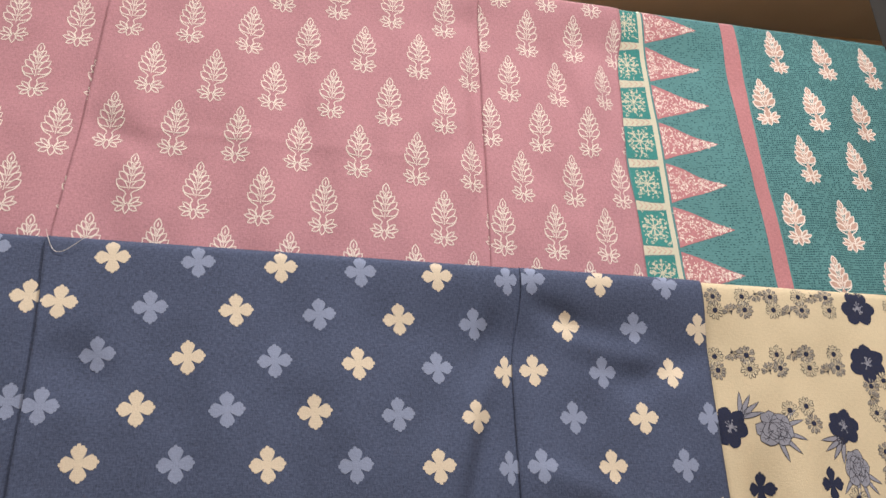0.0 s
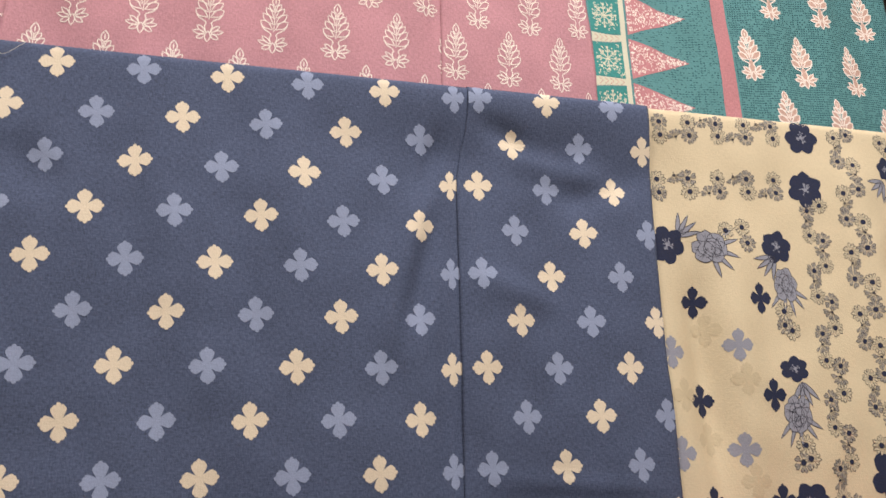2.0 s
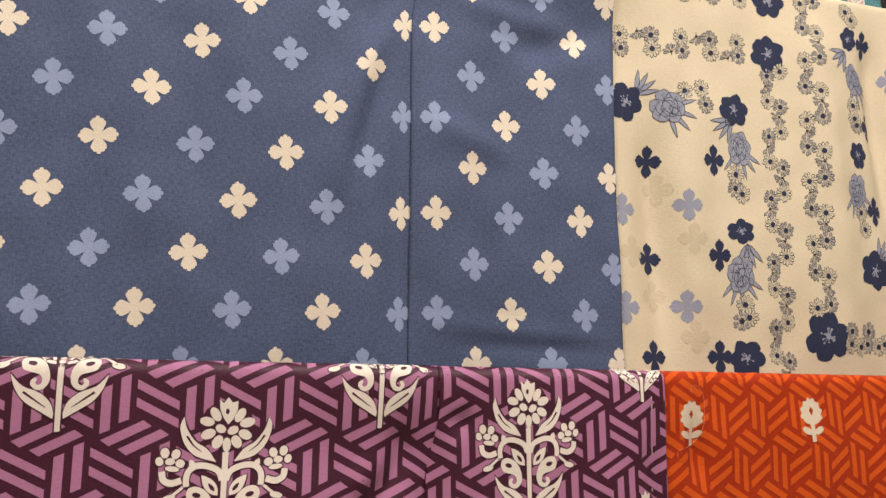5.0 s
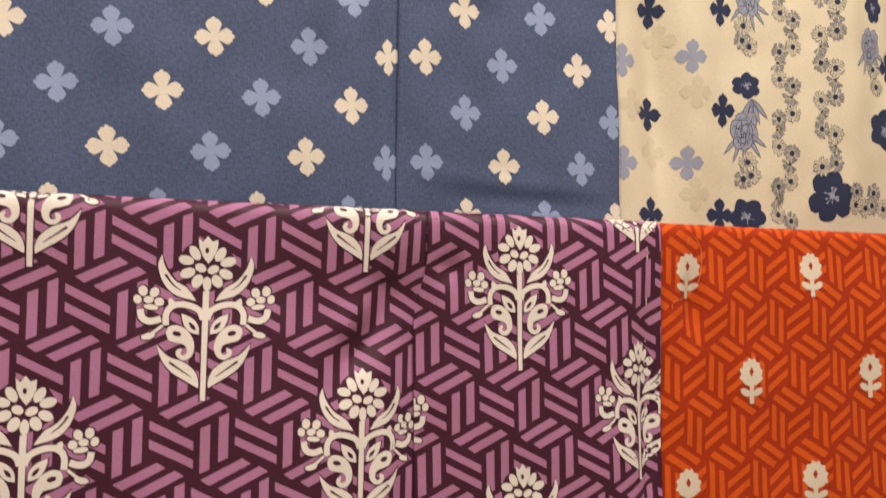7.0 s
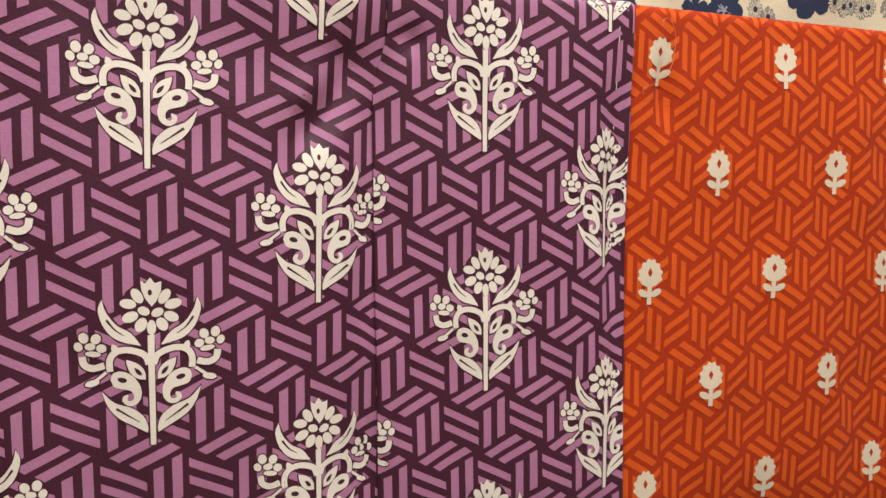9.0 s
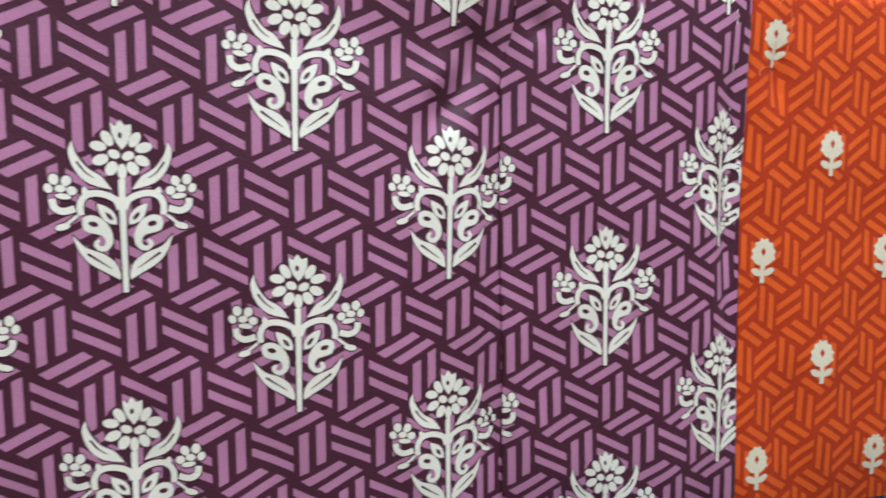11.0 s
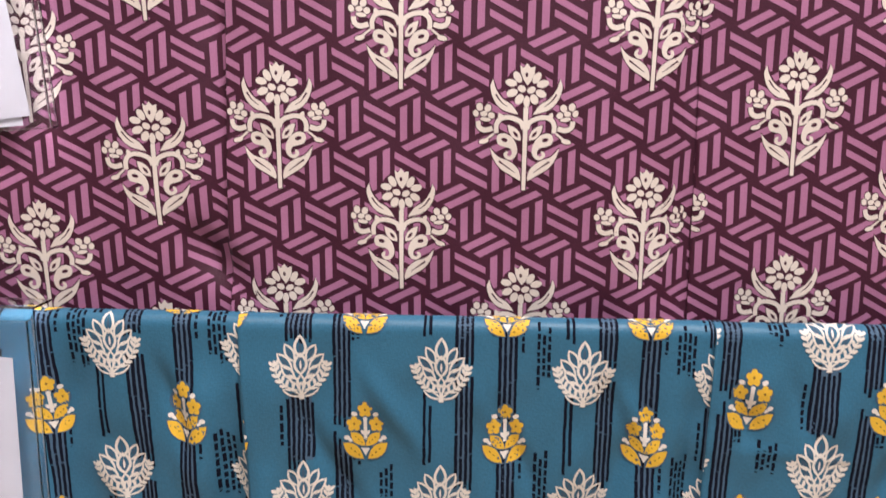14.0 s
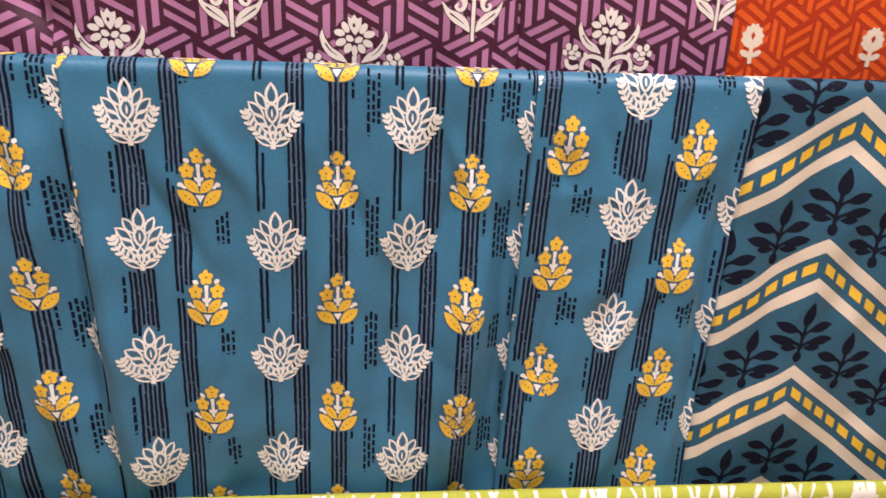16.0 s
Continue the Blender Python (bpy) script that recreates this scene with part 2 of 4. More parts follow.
class Panel:
    """One width of a cloth between two folds. left, right: x at the height z0 and its drift per metre of height."""

    def __init__(self, row, left, right, bottom, back=0.2, front=0.0, tuck=0.0, lip=0.0, squeeze=0.0,
                 z0=0.0, shear=(0.0, 0.0), ref=(0.0, 0.0), lean_l=0.0, lean_r=0.0, wide=0.03, ragged=0.0, kink_l=None, kink_r=None, ease=None):
        self.row, self.left, self.right, self.bottom, self.back, self.front = row, left, right, bottom, back, front
        self.tuck, self.lip, self.squeeze, self.z0, self.shear, self.ref = tuck, lip, squeeze, z0, shear, ref
        self.lean_l, self.lean_r, self.wide, self.ragged = lean_l, lean_r, wide, ragged
        self.kink_l, self.kink_r, self.ease = kink_l, kink_r, ease

    def xl(self, z):
        return self.left + self.lean_l * (z - self.z0) + (self.kink_l[0] * smooth01((z - self.kink_l[1]) / self.kink_l[2]) if self.kink_l else 0.0)

    def xr(self, z):
        return self.right + self.lean_r * (z - self.z0) + self.ragged * noise.noise(Vector((z * 9, 3.3, 0))) + (
            self.kink_r[0] * smooth01((z - self.kink_r[1]) / self.kink_r[2]) if self.kink_r else 0.0)

    def edge(self, x, z):
        """Tucked back under its neighbour at the left fold, rolled back at the right one."""
        e = 0.0
        if self.tuck:
            e += self.tuck * math.exp(-max(0.0, x - self.xl(z)) / 0.006)
        if self.lip:
            e += self.lip * math.exp(-max(0.0, self.xr(z) - x) / 0.010)
        return e

    def warp(self, u, v):
        """Where a printed point comes to lie: the cloth hangs a little askew and eased towards its folds."""
        if self.ease:
            (u0, v0), ax, az = self.ease
            a, b = u - u0, v - v0
            basis = (1.0, a, b, a * b, b * b)
            u, v = u + sum(c * k for c, k in zip(ax, basis)), v + sum(c * k for c, k in zip(az, basis))
        x = u
        if self.squeeze:
            x -= self.squeeze * math.exp(-max(0.0, self.xr(v) - 0.012 + self.squeeze * 0.6 - u) / self.wide)
        return x, v + (self.shear[0] + self.shear[1] * (v - self.ref[1])) * (u - self.ref[0])

    def sample(self, x, z, off):
        """The place on the cloth's own faces, off it by that much."""
        row = self.row
        flat, top0 = row.zt(x) - row.r, row.top - row.r
        if z <= flat:
            level = max(0.0, (z - self.bottom) / (flat - self.bottom))
            zz = self.bottom + (top0 - self.bottom) * level
            level *= self.n
        else:
            zz, level = top0, self.n + (z - flat) / (row.r * math.pi / 10)
        j = min(int(level), self.n + 9)
        f = (x - self.xl(zz)) / (self.xr(zz) - self.xl(zz)) * (self.w - 1)
        c = min(max(int(f), 0), self.w - 2)
        f, g = f - c, level - j
        p, q, r, s = (self.grid[k] for k in (j * self.w + c, j * self.w + c + 1, (j + 1) * self.w + c, (j + 1) * self.w + c + 1))
        normal = (q - p).cross(r - p).normalized()
        return p * (1 - f) * (1 - g) + q * f * (1 - g) + r * (1 - f) * g + s * f * g + normal * off

    def mesh(self, name, material, parent, label="", du=0.0045, dv=0.008):
        row = self.row
        top0 = row.top - row.r
        n = max(8, int((top0 - self.bottom) / dv))
        levels = [("z", i / n) for i in range(n + 1)] + [("s", row.r * math.pi * i / 10) for i in range(1, 11)]
        levels += [("s", row.r * math.pi + self.back * i / 6) for i in range(1, 7)]
        cols = max(4, int((self.right - self.left) / du))
        verts, faces, uvs = [], [], []
        for kind, a in levels:
            for c in range(cols + 1):
                f = c / cols
                zz = self.bottom + (top0 - self.bottom) * a if kind == "z" else top0
                x = self.xl(zz) + (self.xr(zz) - self.xl(zz)) * f
                flat = row.zt(x) - row.r
                z = self.bottom + (flat - self.bottom) * a if kind == "z" else flat + a
                verts.append(row.at(x, z, self))
                uvs.append((x, z))
        w = cols + 1
        for j in range(len(levels) - 1):
            for c in range(cols):
                faces.append((j * w + c, j * w + c + 1, (j + 1) * w + c + 1, (j + 1) * w + c))
        self.grid, self.w, self.n = verts, w, n
        me = bpy.data.meshes.new(name)
        me.from_pydata(verts, [], faces)
        me.materials.append(material)
        layer = me.uv_layers.new(name="UVMap")
        for loop in me.loops:
            layer.data[loop.index].uv = uvs[loop.vertex_index]
        for p in me.polygons:
            p.use_smooth = True
        ob = new(name, me)
        ob.parent = parent
        if label:
            tagged(ob, label)
        solid = ob.modifiers.new("thickness", "SOLIDIFY")
        solid.thickness, solid.offset = 0.0008, -1.0
        return ob


class Print:
    """Flat shapes in a motif's own units, as triangles with an ink and a layer."""

    def __init__(self):
        self.tris = []

    def fan(self, ring, ink, layer=0):
        cx, cy = sum(p[0] for p in ring) / len(ring), sum(p[1] for p in ring) / len(ring)
        for a, b in zip(ring, ring[1:] + ring[:1]):
            self.tris.append((((cx, cy), a, b), ink, layer))

    def strip(self, one, two, ink, layer=0):
        for i in range(len(one) - 1):
            a, b, c, d = one[i], one[i + 1], two[i + 1], two[i]
            self.tris.append(((a, b, c), ink, layer))
            self.tris.append(((a, c, d), ink, layer))

    def oval(self, cx, cy, rx, ry, ang, ink, layer=0, n=12):
        ca, sa = math.cos(radians(ang)), math.sin(radians(ang))
        ring = []
        for i in range(n):
            t = 2 * math.pi * i / n
            x, y = rx * math.cos(t), ry * math.sin(t)
            ring.append((cx + x * ca - y * sa, cy + x * sa + y * ca))
        self.fan(ring, ink, layer)

    def line(self, pts, w, ink, layer=0, taper=False, closed=False, steps=4):
        pts = curve(pts, steps, closed) if steps > 1 else list(pts)
        one, two, n = [], [], len(pts)
        for i, p in enumerate(pts):
            if closed:
                a, b = pts[(i - 1) % n], pts[(i + 1) % n]
            else:
                a, b = pts[max(0, i - 1)], pts[min(n - 1, i + 1)]
            dx, dy = b[0] - a[0], b[1] - a[1]
            l = math.hypot(dx, dy) or 1
            h = w / 2 * (1 - 0.75 * i / (n - 1) if taper else 1)
            one.append((p[0] - dy / l * h, p[1] + dx / l * h))
            two.append((p[0] + dy / l * h, p[1] - dx / l * h))
        if closed:
            one.append(one[0])
            two.append(two[0])
        self.strip(one, two, ink, layer)

    def leaf_ring(self, base, tip, w, n=6, belly=0.45):
        dx, dy = tip[0] - base[0], tip[1] - base[1]
        l = math.hypot(dx, dy)
        nx, ny = -dy / l, dx / l
        up, down = [], []
        for i in range(n + 1):
            t = i / n
            h = w / 2 * math.sin(math.pi * t ** (math.log(0.5) / math.log(belly))) ** 0.85 if 0 < t < 1 else 0
            up.append((base[0] + dx * t + nx * h, base[1] + dy * t + ny * h))
            down.append((base[0] + dx * t - nx * h, base[1] + dy * t - ny * h))
        return up, down

    def leaf(self, base, tip, w, ink, layer=0, belly=0.45):
        up, down = self.leaf_ring(base, tip, w, belly=belly)
        self.strip(up, down, ink, layer)

    def leaf_line(self, base, tip, w, stroke, ink, layer=0, belly=0.45, fill=None):
        up, down = self.leaf_ring(base, tip, w, belly=belly)
        if fill is not None:
            self.strip(up, down, fill, layer)
        self.line(up + down[-2:0:-1], stroke, ink, layer + 1, closed=True, steps=1)

    def mirrored(self):
        """Adds the same shapes on the other side of x = 0."""
        self.tris += [(tuple((-p[0], p[1]) for p in reversed(t)), ink, layer) for t, ink, layer in self.tris]
        return self

    def add(self, other):
        self.tris += other.tris
        return self

    def put(self, name, inks, panel, parent, x=0.0, z=0.0, sx=1.0, sz=1.0, turn=0.0, label="", lift=0.00035):
        """Prints the shapes on a panel, cut off at its folds; returns the object, or None where nothing is left."""
        ca, sa = math.cos(radians(turn)), math.sin(radians(turn))
        index, verts, faces, mats, uvs = {}, [], [], [], []

        def vertex(p, layer):
            key = (round(p[0], 5), round(p[1], 5), layer)
            if key not in index:
                index[key] = len(verts)
                verts.append(panel.sample(p[0], p[1], lift + 0.00007 * layer))
                uvs.append(p)
            return index[key]

        for tri, ink, layer in self.tris:
            pts = []
            for a, b in tri:
                a, b = a * sx, b * sz
                pts.append((x + a * ca - b * sa, z + a * sa + b * ca))
            todo = [pts]
            while todo:
                q = todo.pop()
                sides = [math.dist(q[i], q[(i + 1) % 3]) for i in range(3)]
                if max(sides) > 0.007:
                    i = sides.index(max(sides))
                    m = ((q[i][0] + q[(i + 1) % 3][0]) / 2, (q[i][1] + q[(i + 1) % 3][1]) / 2)
                    o = q[(i + 2) % 3]
                    todo += [[q[i], m, o], [m, q[(i + 1) % 3], o]]
                    continue
                poly = cut([panel.warp(*p) for p in q], panel)
                if len(poly) > 2:
                    ids = []
                    for p in poly:
                        k = vertex(p, layer)
                        if k not in ids:
                            ids.append(k)
                    if len(ids) > 2:
                        faces.append(ids)
                        mats.append(ink)
        if not faces:
            return None
        me = bpy.data.meshes.new(name)
        me.from_pydata(verts, [], faces)
        for m in inks:
            me.materials.append(m)
        layer = me.uv_layers.new(name="UVMap")
        for loop in me.loops:
            layer.data[loop.index].uv = uvs[loop.vertex_index]
        for p, m in zip(me.polygons, mats):
            p.material_index, p.use_smooth = m, True
        ob = new(name, me)
        ob.parent = parent
        if label:
            tagged(ob, label)
        return ob


def curve(pts, steps=4, closed=False):
    """A smooth line through the points."""
    n, out = len(pts), []
    span = range(n if closed else n - 1)
    for i in span:
        if closed:
            p = [pts[(i + k) % n] for k in (-1, 0, 1, 2)]
        else:
            p = [pts[max(0, i - 1)], pts[i], pts[i + 1], pts[min(n - 1, i + 2)]]
        for s in range(steps):
            t = s / steps
            out.append(tuple(0.5 * (2 * p[1][k] + (p[2][k] - p[0][k]) * t + (2 * p[0][k] - 5 * p[1][k] + 4 * p[2][k] - p[3][k]) * t * t
                                    + (3 * p[1][k] - p[0][k] - 3 * p[2][k] + p[3][k]) * t ** 3) for k in (0, 1)))
    if not closed:
        out.append(tuple(pts[-1]))
    return out


def cut(poly, panel):
    """What of the polygon lies between the panel's folds, above its hem and in front of the rod's back."""
    row = panel.row
    tests = (lambda p: p[0] - panel.xl(p[1]) - 0.0005, lambda p: panel.xr(p[1]) - 0.0005 - p[0],
             lambda p: p[1] - panel.bottom, lambda p: row.zt(p[0]) + row.r * 1.2 - p[1])
    for f in tests:
        out = []
        vals = [f(p) for p in poly]
        if min(vals, default=0) >= 0:
            continue
        for i, p in enumerate(poly):
            q, a, b = poly[(i + 1) % len(poly)], vals[i], vals[(i + 1) % len(poly)]
            if a >= 0:
                out.append(p)
            if (a >= 0) != (b >= 0):
                t = a / (a - b)
                out.append((p[0] + (q[0] - p[0]) * t, p[1] + (q[1] - p[1]) * t))
        poly = out
        if len(poly) < 3:
            return []
    return poly


def thing(name, label, category, group=""):
    ob = new(name)
    ob.empty_display_size = 0.05
    return tagged(ob, label, category, group)


# ---- motifs ----
def clover(ink=0):
    p = Print()
    arc = ((0, 1.03), (5, 1.0), (8, 0.90), (12, 0.93), (19, 0.91), (23, 0.83), (28, 0.84), (34, 0.73), (38, 0.54), (42, 0.36), (45, 0.25))
    ring = []
    for q in range(4):
        half = [(a, r) for a, r in arc]
        for a, r in [(-a, r) for a, r in reversed(half[1:])] + half[:-1]:
            t = radians(90 * q + a)
            ring.append((r * math.cos(t), r * math.sin(t)))
    p.fan(ring, ink)
    return p


def sapling(fill=None):
    """A little outlined tree on a lotus foot; 180 units high."""
    p, h = Print(), Print()
    w = 3.3 if fill is None else 4.2
    for base, tip, wide in (((3, 128), (18, 153), 12), ((3, 108), (29, 139), 16), ((3, 88), (38, 120), 19), ((4, 72), (43, 96), 22)):
        h.leaf_line(base, tip, wide, w, 0, 1, 0.6, fill)
    h.line(((41, 84), (30, 70), (14, 62), (8, 54), (12, 45), (9, 34), (5, 24)), w, 0, 1)
    for base, tip, wide in (((8, 27), (35, 47), 12), ((10, 23), (46, 30), 12), ((8, 18), (33, 7), 13)):
        h.leaf_line(base, tip, wide, w, 0, 1, 0.5, fill)
    p.add(h.mirrored())
    p.leaf_line((0, 146), (0, 180), 22, w, 0, 1, 0.45, fill)
    p.leaf((0, 153), (0, 171), 4.5, 0, 2)
    p.leaf_line((0, 30), (0, -3), 17, w, 0, 1, 0.5, fill)
    p.line(((0, 146), (0, 66)), w * 0.8, 0, 1)
    if fill is not None:
        p.leaf((0, 24), (0, 76), 24, fill, 0)
        p.oval(0, 25, 15, 11, 0, fill, 0)
        p.oval(0, 92, 24, 16, 0, fill, 0)
    p.tris = [(tuple((a, b - 90) for a, b in t), i, l) for t, i, l in p.tris]
    return p


def sprig():
    """A flowering branch with buds and paisleys; 768 units high, its foot at the origin. Inks: cream, plum."""
    f = lambda *pts: [(x - 378, 828 - y) for x, y in pts]
    h, p = Print(), Print()

    def oval(t, x, y, rx, ry, a):
        t.oval(x - 378, 828 - y, rx + 6, ry + 6, a, 1, 0)
        t.oval(x - 378, 828 - y, rx, ry, a, 0, 1, 14)

    def line(t, pts, w, taper=False):
        t.line(f(*pts), w + 12, 1, 0, taper)
        t.line(f(*pts), w, 0, 1, taper)

    h.strip(f((174, 146), (150, 200), (176, 285), (238, 345), (340, 372)), f((176, 146), (200, 205), (240, 262), (295, 298), (342, 366)), 1, 0)
    h.strip(curve(f((174, 150), (158, 200), (184, 280), (240, 336), (334, 364))), curve(f((175, 150), (192, 208), (236, 268), (292, 304), (334, 362))), 0, 1)
    h.line(f((192, 240), (225, 285), (264, 314)), 11, 1, 2, True)
    h.strip(f((160, 560), (182, 640), (228, 700), (300, 745), (360, 778)), f((166, 560), (218, 614), (292, 644), (345, 690), (364, 745)), 1, 0)
    h.strip(curve(f((164, 568), (186, 634), (230, 692), (300, 737), (355, 770))), curve(f((166, 568), (216, 620), (290, 650), (340, 694), (358, 745))), 0, 1)
    h.line(f((222, 648), (270, 682), (322, 718)), 12, 1, 2, True)
    line(h, ((368, 450), (350, 408), (300, 384), (250, 380), (215, 398), (200, 432), (202, 476)), 29)
    h.leaf(f((232, 392))[0], f((214, 350))[0], 30, 0, 1)
    for x, y, rx, ry, a in ((95, 317, 21, 25, 10), (146, 324, 21, 24, -25), (72, 356, 18, 22, 25), (121, 358, 23, 17, 0), (168, 368, 22, 20, -20), (132, 392, 34, 13, -8)):
        oval(h, x, y, rx, ry, a)
    line(h, ((86, 402), (94, 440), (130, 458), (178, 446)), 31)
    line(h, ((186, 478), (165, 495), (140, 514)), 14)
    oval(h, 124, 526, 32, 15, 12)
    h.leaf(f((354, 526))[0], f((264, 420))[0], 66, 1, 0)
    h.leaf(f((352, 520))[0], f((270, 424))[0], 54, 0, 1)
    h.leaf(f((336, 500))[0], f((304, 462))[0], 18, 1, 2)
    outer = ((203, 512), (214, 484), (252, 476), (298, 500), (328, 548), (332, 598), (310, 632), (275, 638), (250, 614), (256, 590), (276, 584))
    inner = ((203, 514), (216, 545), (250, 558), (282, 566), (296, 580), (300, 598), (294, 612), (280, 616), (272, 608), (272, 602), (276, 596))
    h.strip(curve(f(*outer), 3), curve(f(*inner), 3), 0, 2)
    h.oval(252 - 378, 828 - 516, 21, 12, -15, 1, 3)
    p.add(h.mirrored())
    p.strip(f((359, 330), (359, 832)), f((397, 330), (397, 832)), 1, 0)
    p.strip(f((364, 318), (366, 828)), f((394, 318), (390, 828)), 0, 2)
    p.oval(0, 828 - 190, 130, 118, 0, 1, 0, 18)
    for x, y, rx, ry, a in ((350, 207, 27, 20, -25), (409, 215, 28, 20, 25), (284, 172, 36, 22, -12), (323, 138, 22, 38, 32), (440, 143, 22, 38, -32),
                            (477, 178, 38, 23, 15), (468, 236, 34, 23, -25), (428, 270, 24, 33, 30), (382, 284, 20, 35, 0), (337, 270, 25, 34, -30), (292, 232, 36, 24, 20)):
        p.oval(x - 378, 828 - y, rx, ry, a, 0, 2, 14)
    p.fan(f((338, 68), (358, 84), (380, 56), (400, 82), (428, 74), (426, 118), (404, 166), (384, 188), (358, 152), (342, 112)), 0, 3)
    p.oval(0, 828 - 124, 9, 14, 0, 1, 4)
    return p


def bars(columns, rows):
    """The woven stripes: pairs of upright, rising and falling bars on a six-cornered net. Units: the net's step is 305 wide, 268 high."""
    p = Print()
    for j in rows:
        for i in columns:
            x, y = 305 * i + 152.5 * (j % 2), -268 * j
            for s in (-1, 1):
                cx, cy = x + 33 * s, y + 21 * s
                p.strip([(cx - 18, cy - 98), (cx - 18, cy + 82)], [(cx + 18, cy - 82), (cx + 18, cy + 98)], 0)
                cx, cy = x + 152.5, y - 36 * s
                p.strip([(cx - 78, cy + 26), (cx + 78, cy - 62)], [(cx - 78, cy + 62), (cx + 78, cy - 26)], 0)
                cx, cy = x + 76 + 32 * s, y - 134 - 18 * s
                p.strip([(cx - 91, cy - 27), (cx + 59, cy + 51)], [(cx - 59, cy - 51), (cx + 91, cy + 27)], 0)
    return p


def budlet():
    """A serrated bud with two leaves; 84 units high. Inks: cream, orange."""
    p = Print()
    ring = []
    for i in range(44):
        t = 2 * math.pi * i / 44
        r = 1.0 + (0.10 if i % 4 < 2 else -0.04) * (math.sin(t) > -0.6)
        ring.append((23 * r * math.cos(t) * (1 - 0.15 * math.sin(t)), 20 + 27 * r * math.sin(t)))
    p.fan(ring, 0, 1)
    p.fan([(0, 31), (5, 22), (0, 12), (-5, 22)], 1, 2)
    p.strip([(-4.5, 0), (-4.5, -42)], [(4.5, 0), (4.5, -42)], 0, 1)
    for s in (-1, 1):
        p.oval(13 * s, -19, 12, 7, 32 * s, 0, 2)
    return p


def lotus():
    """A white lotus with fern sides; about 262 units high, centred. Inks: white, navy."""
    f = lambda x, y: (x - 178, 232 - y)
    h, p = Print(), Print()
    for base, tip, w in (((204, 205), (246, 140), 36), ((214, 238), (280, 178), 36), ((204, 275), (262, 224), 34), ((186, 300), (232, 262), 22)):
        h.leaf_line(f(*base), f(*tip), w, 9.5, 0, 1, 0.5)
        h.leaf(f(base[0] + (tip[0] - base[0]) * 0.3, base[1] + (tip[1] - base[1]) * 0.3), f(base[0] + (tip[0] - base[0]) * 0.72, base[1] + (tip[1] - base[1]) * 0.72), w * 0.35, 1, 2)
    stem = curve([f(190, 326), f(240, 306), f(275, 268), f(292, 226)])
    h.line(stem, 6, 0, 2, steps=1)
    for k, (x, y) in enumerate(stem[2::2]):
        a = 48 + k * 6
        for s in (-1, 1):
            q = radians(a + 48 * s)
            h.oval(x + 15 * math.cos(q), y + 15 * math.sin(q), 16, 7.5, a + 48 * s, 0, 2, 8)
    h.oval(*f(293, 214), 7, 12, 0, 0, 2, 8)
    h.leaf_line(f(182, 350), f(256, 318), 24, 8, 0, 1, 0.5)
    h.line([f(178, 292), f(186, 312), f(180, 340)], 8, 0, 1)
    p.add(h.mirrored())
    p.leaf_line(f(178, 186), f(178, 103), 48, 12, 0, 1, 0.42)
    p.leaf(f(178, 172), f(178, 128), 14, 1, 2)
    p.leaf_line(f(178, 258), f(178, 176), 52, 12, 0, 1, 0.5)
    p.leaf(f(178, 250), f(178, 190), 22, 1, 2)
    p.leaf(f(178, 240), f(178, 200), 10, 0, 3)
    p.leaf_line(f(178, 330), f(178, 262), 34, 9, 0, 1, 0.5)
    p.strip([f(166, 364), f(170, 330)], [f(190, 364), f(186, 330)], 0, 2)
    return p


def posy():
    """Three yellow flowers over yellow leaves; about 246 units high, centred. Inks: yellow, white, brown, navy."""
    f = lambda x, y: (x - 433, 482 - y)
    h, p = Print(), Print()

    def flower(t, x, y):
        cx, cy = f(x, y)
        t.oval(cx, cy, 37, 37, 0, 3, 0, 14)
        for k in range(5):
            a = radians(90 + 72 * k)
            t.oval(cx + 19 * math.cos(a), cy + 19 * math.sin(a), 15, 13.5, 90 + 72 * k, 0, 1, 9)
        t.oval(cx, cy, 12, 12, 0, 0, 1, 8)
        t.oval(cx, cy, 5, 5, 0, 2, 2, 6)

    flower(h, 482, 453)
    h.oval(*f(480, 410), 14, 10, 20, 1, 2, 10)
    h.oval(*f(514, 510), 13, 10, 0, 1, 2, 10)
    h.leaf(f(490, 528), f(512, 512), 14, 1, 2)
    h.leaf(f(432, 552), f(502, 484), 54, 3, 0, 0.52)
    h.leaf(f(434, 548), f(498, 488), 43, 0, 1, 0.52)
    h.leaf(f(438, 608), f(536, 526), 62, 3, 0, 0.52)
    h.leaf(f(442, 604), f(530, 532), 51, 0, 1, 0.52)
    for k in range(3):
        h.oval(*f(462 + 17 * k, 586 - 14 * k), 5, 3, 40, 2, 2, 6)
        h.oval(*f(450 + 13 * k, 533 - 12 * k), 4, 2.5, 40, 2, 2, 6)
    p.add(h.mirrored())
    flower(p, 433, 392)
    p.line([f(433, 425), f(433, 518)], 15, 1, 3, steps=1)
    p.oval(*f(433, 432), 10, 10, 0, 1, 3, 8)
    p.leaf(f(433, 500), f(412, 480), 16, 1, 3)
    p.leaf(f(433, 500), f(454, 480), 16, 1, 3)
    p.fan([f(413, 556), f(453, 556), f(433, 588)], 1, 3)
    return p


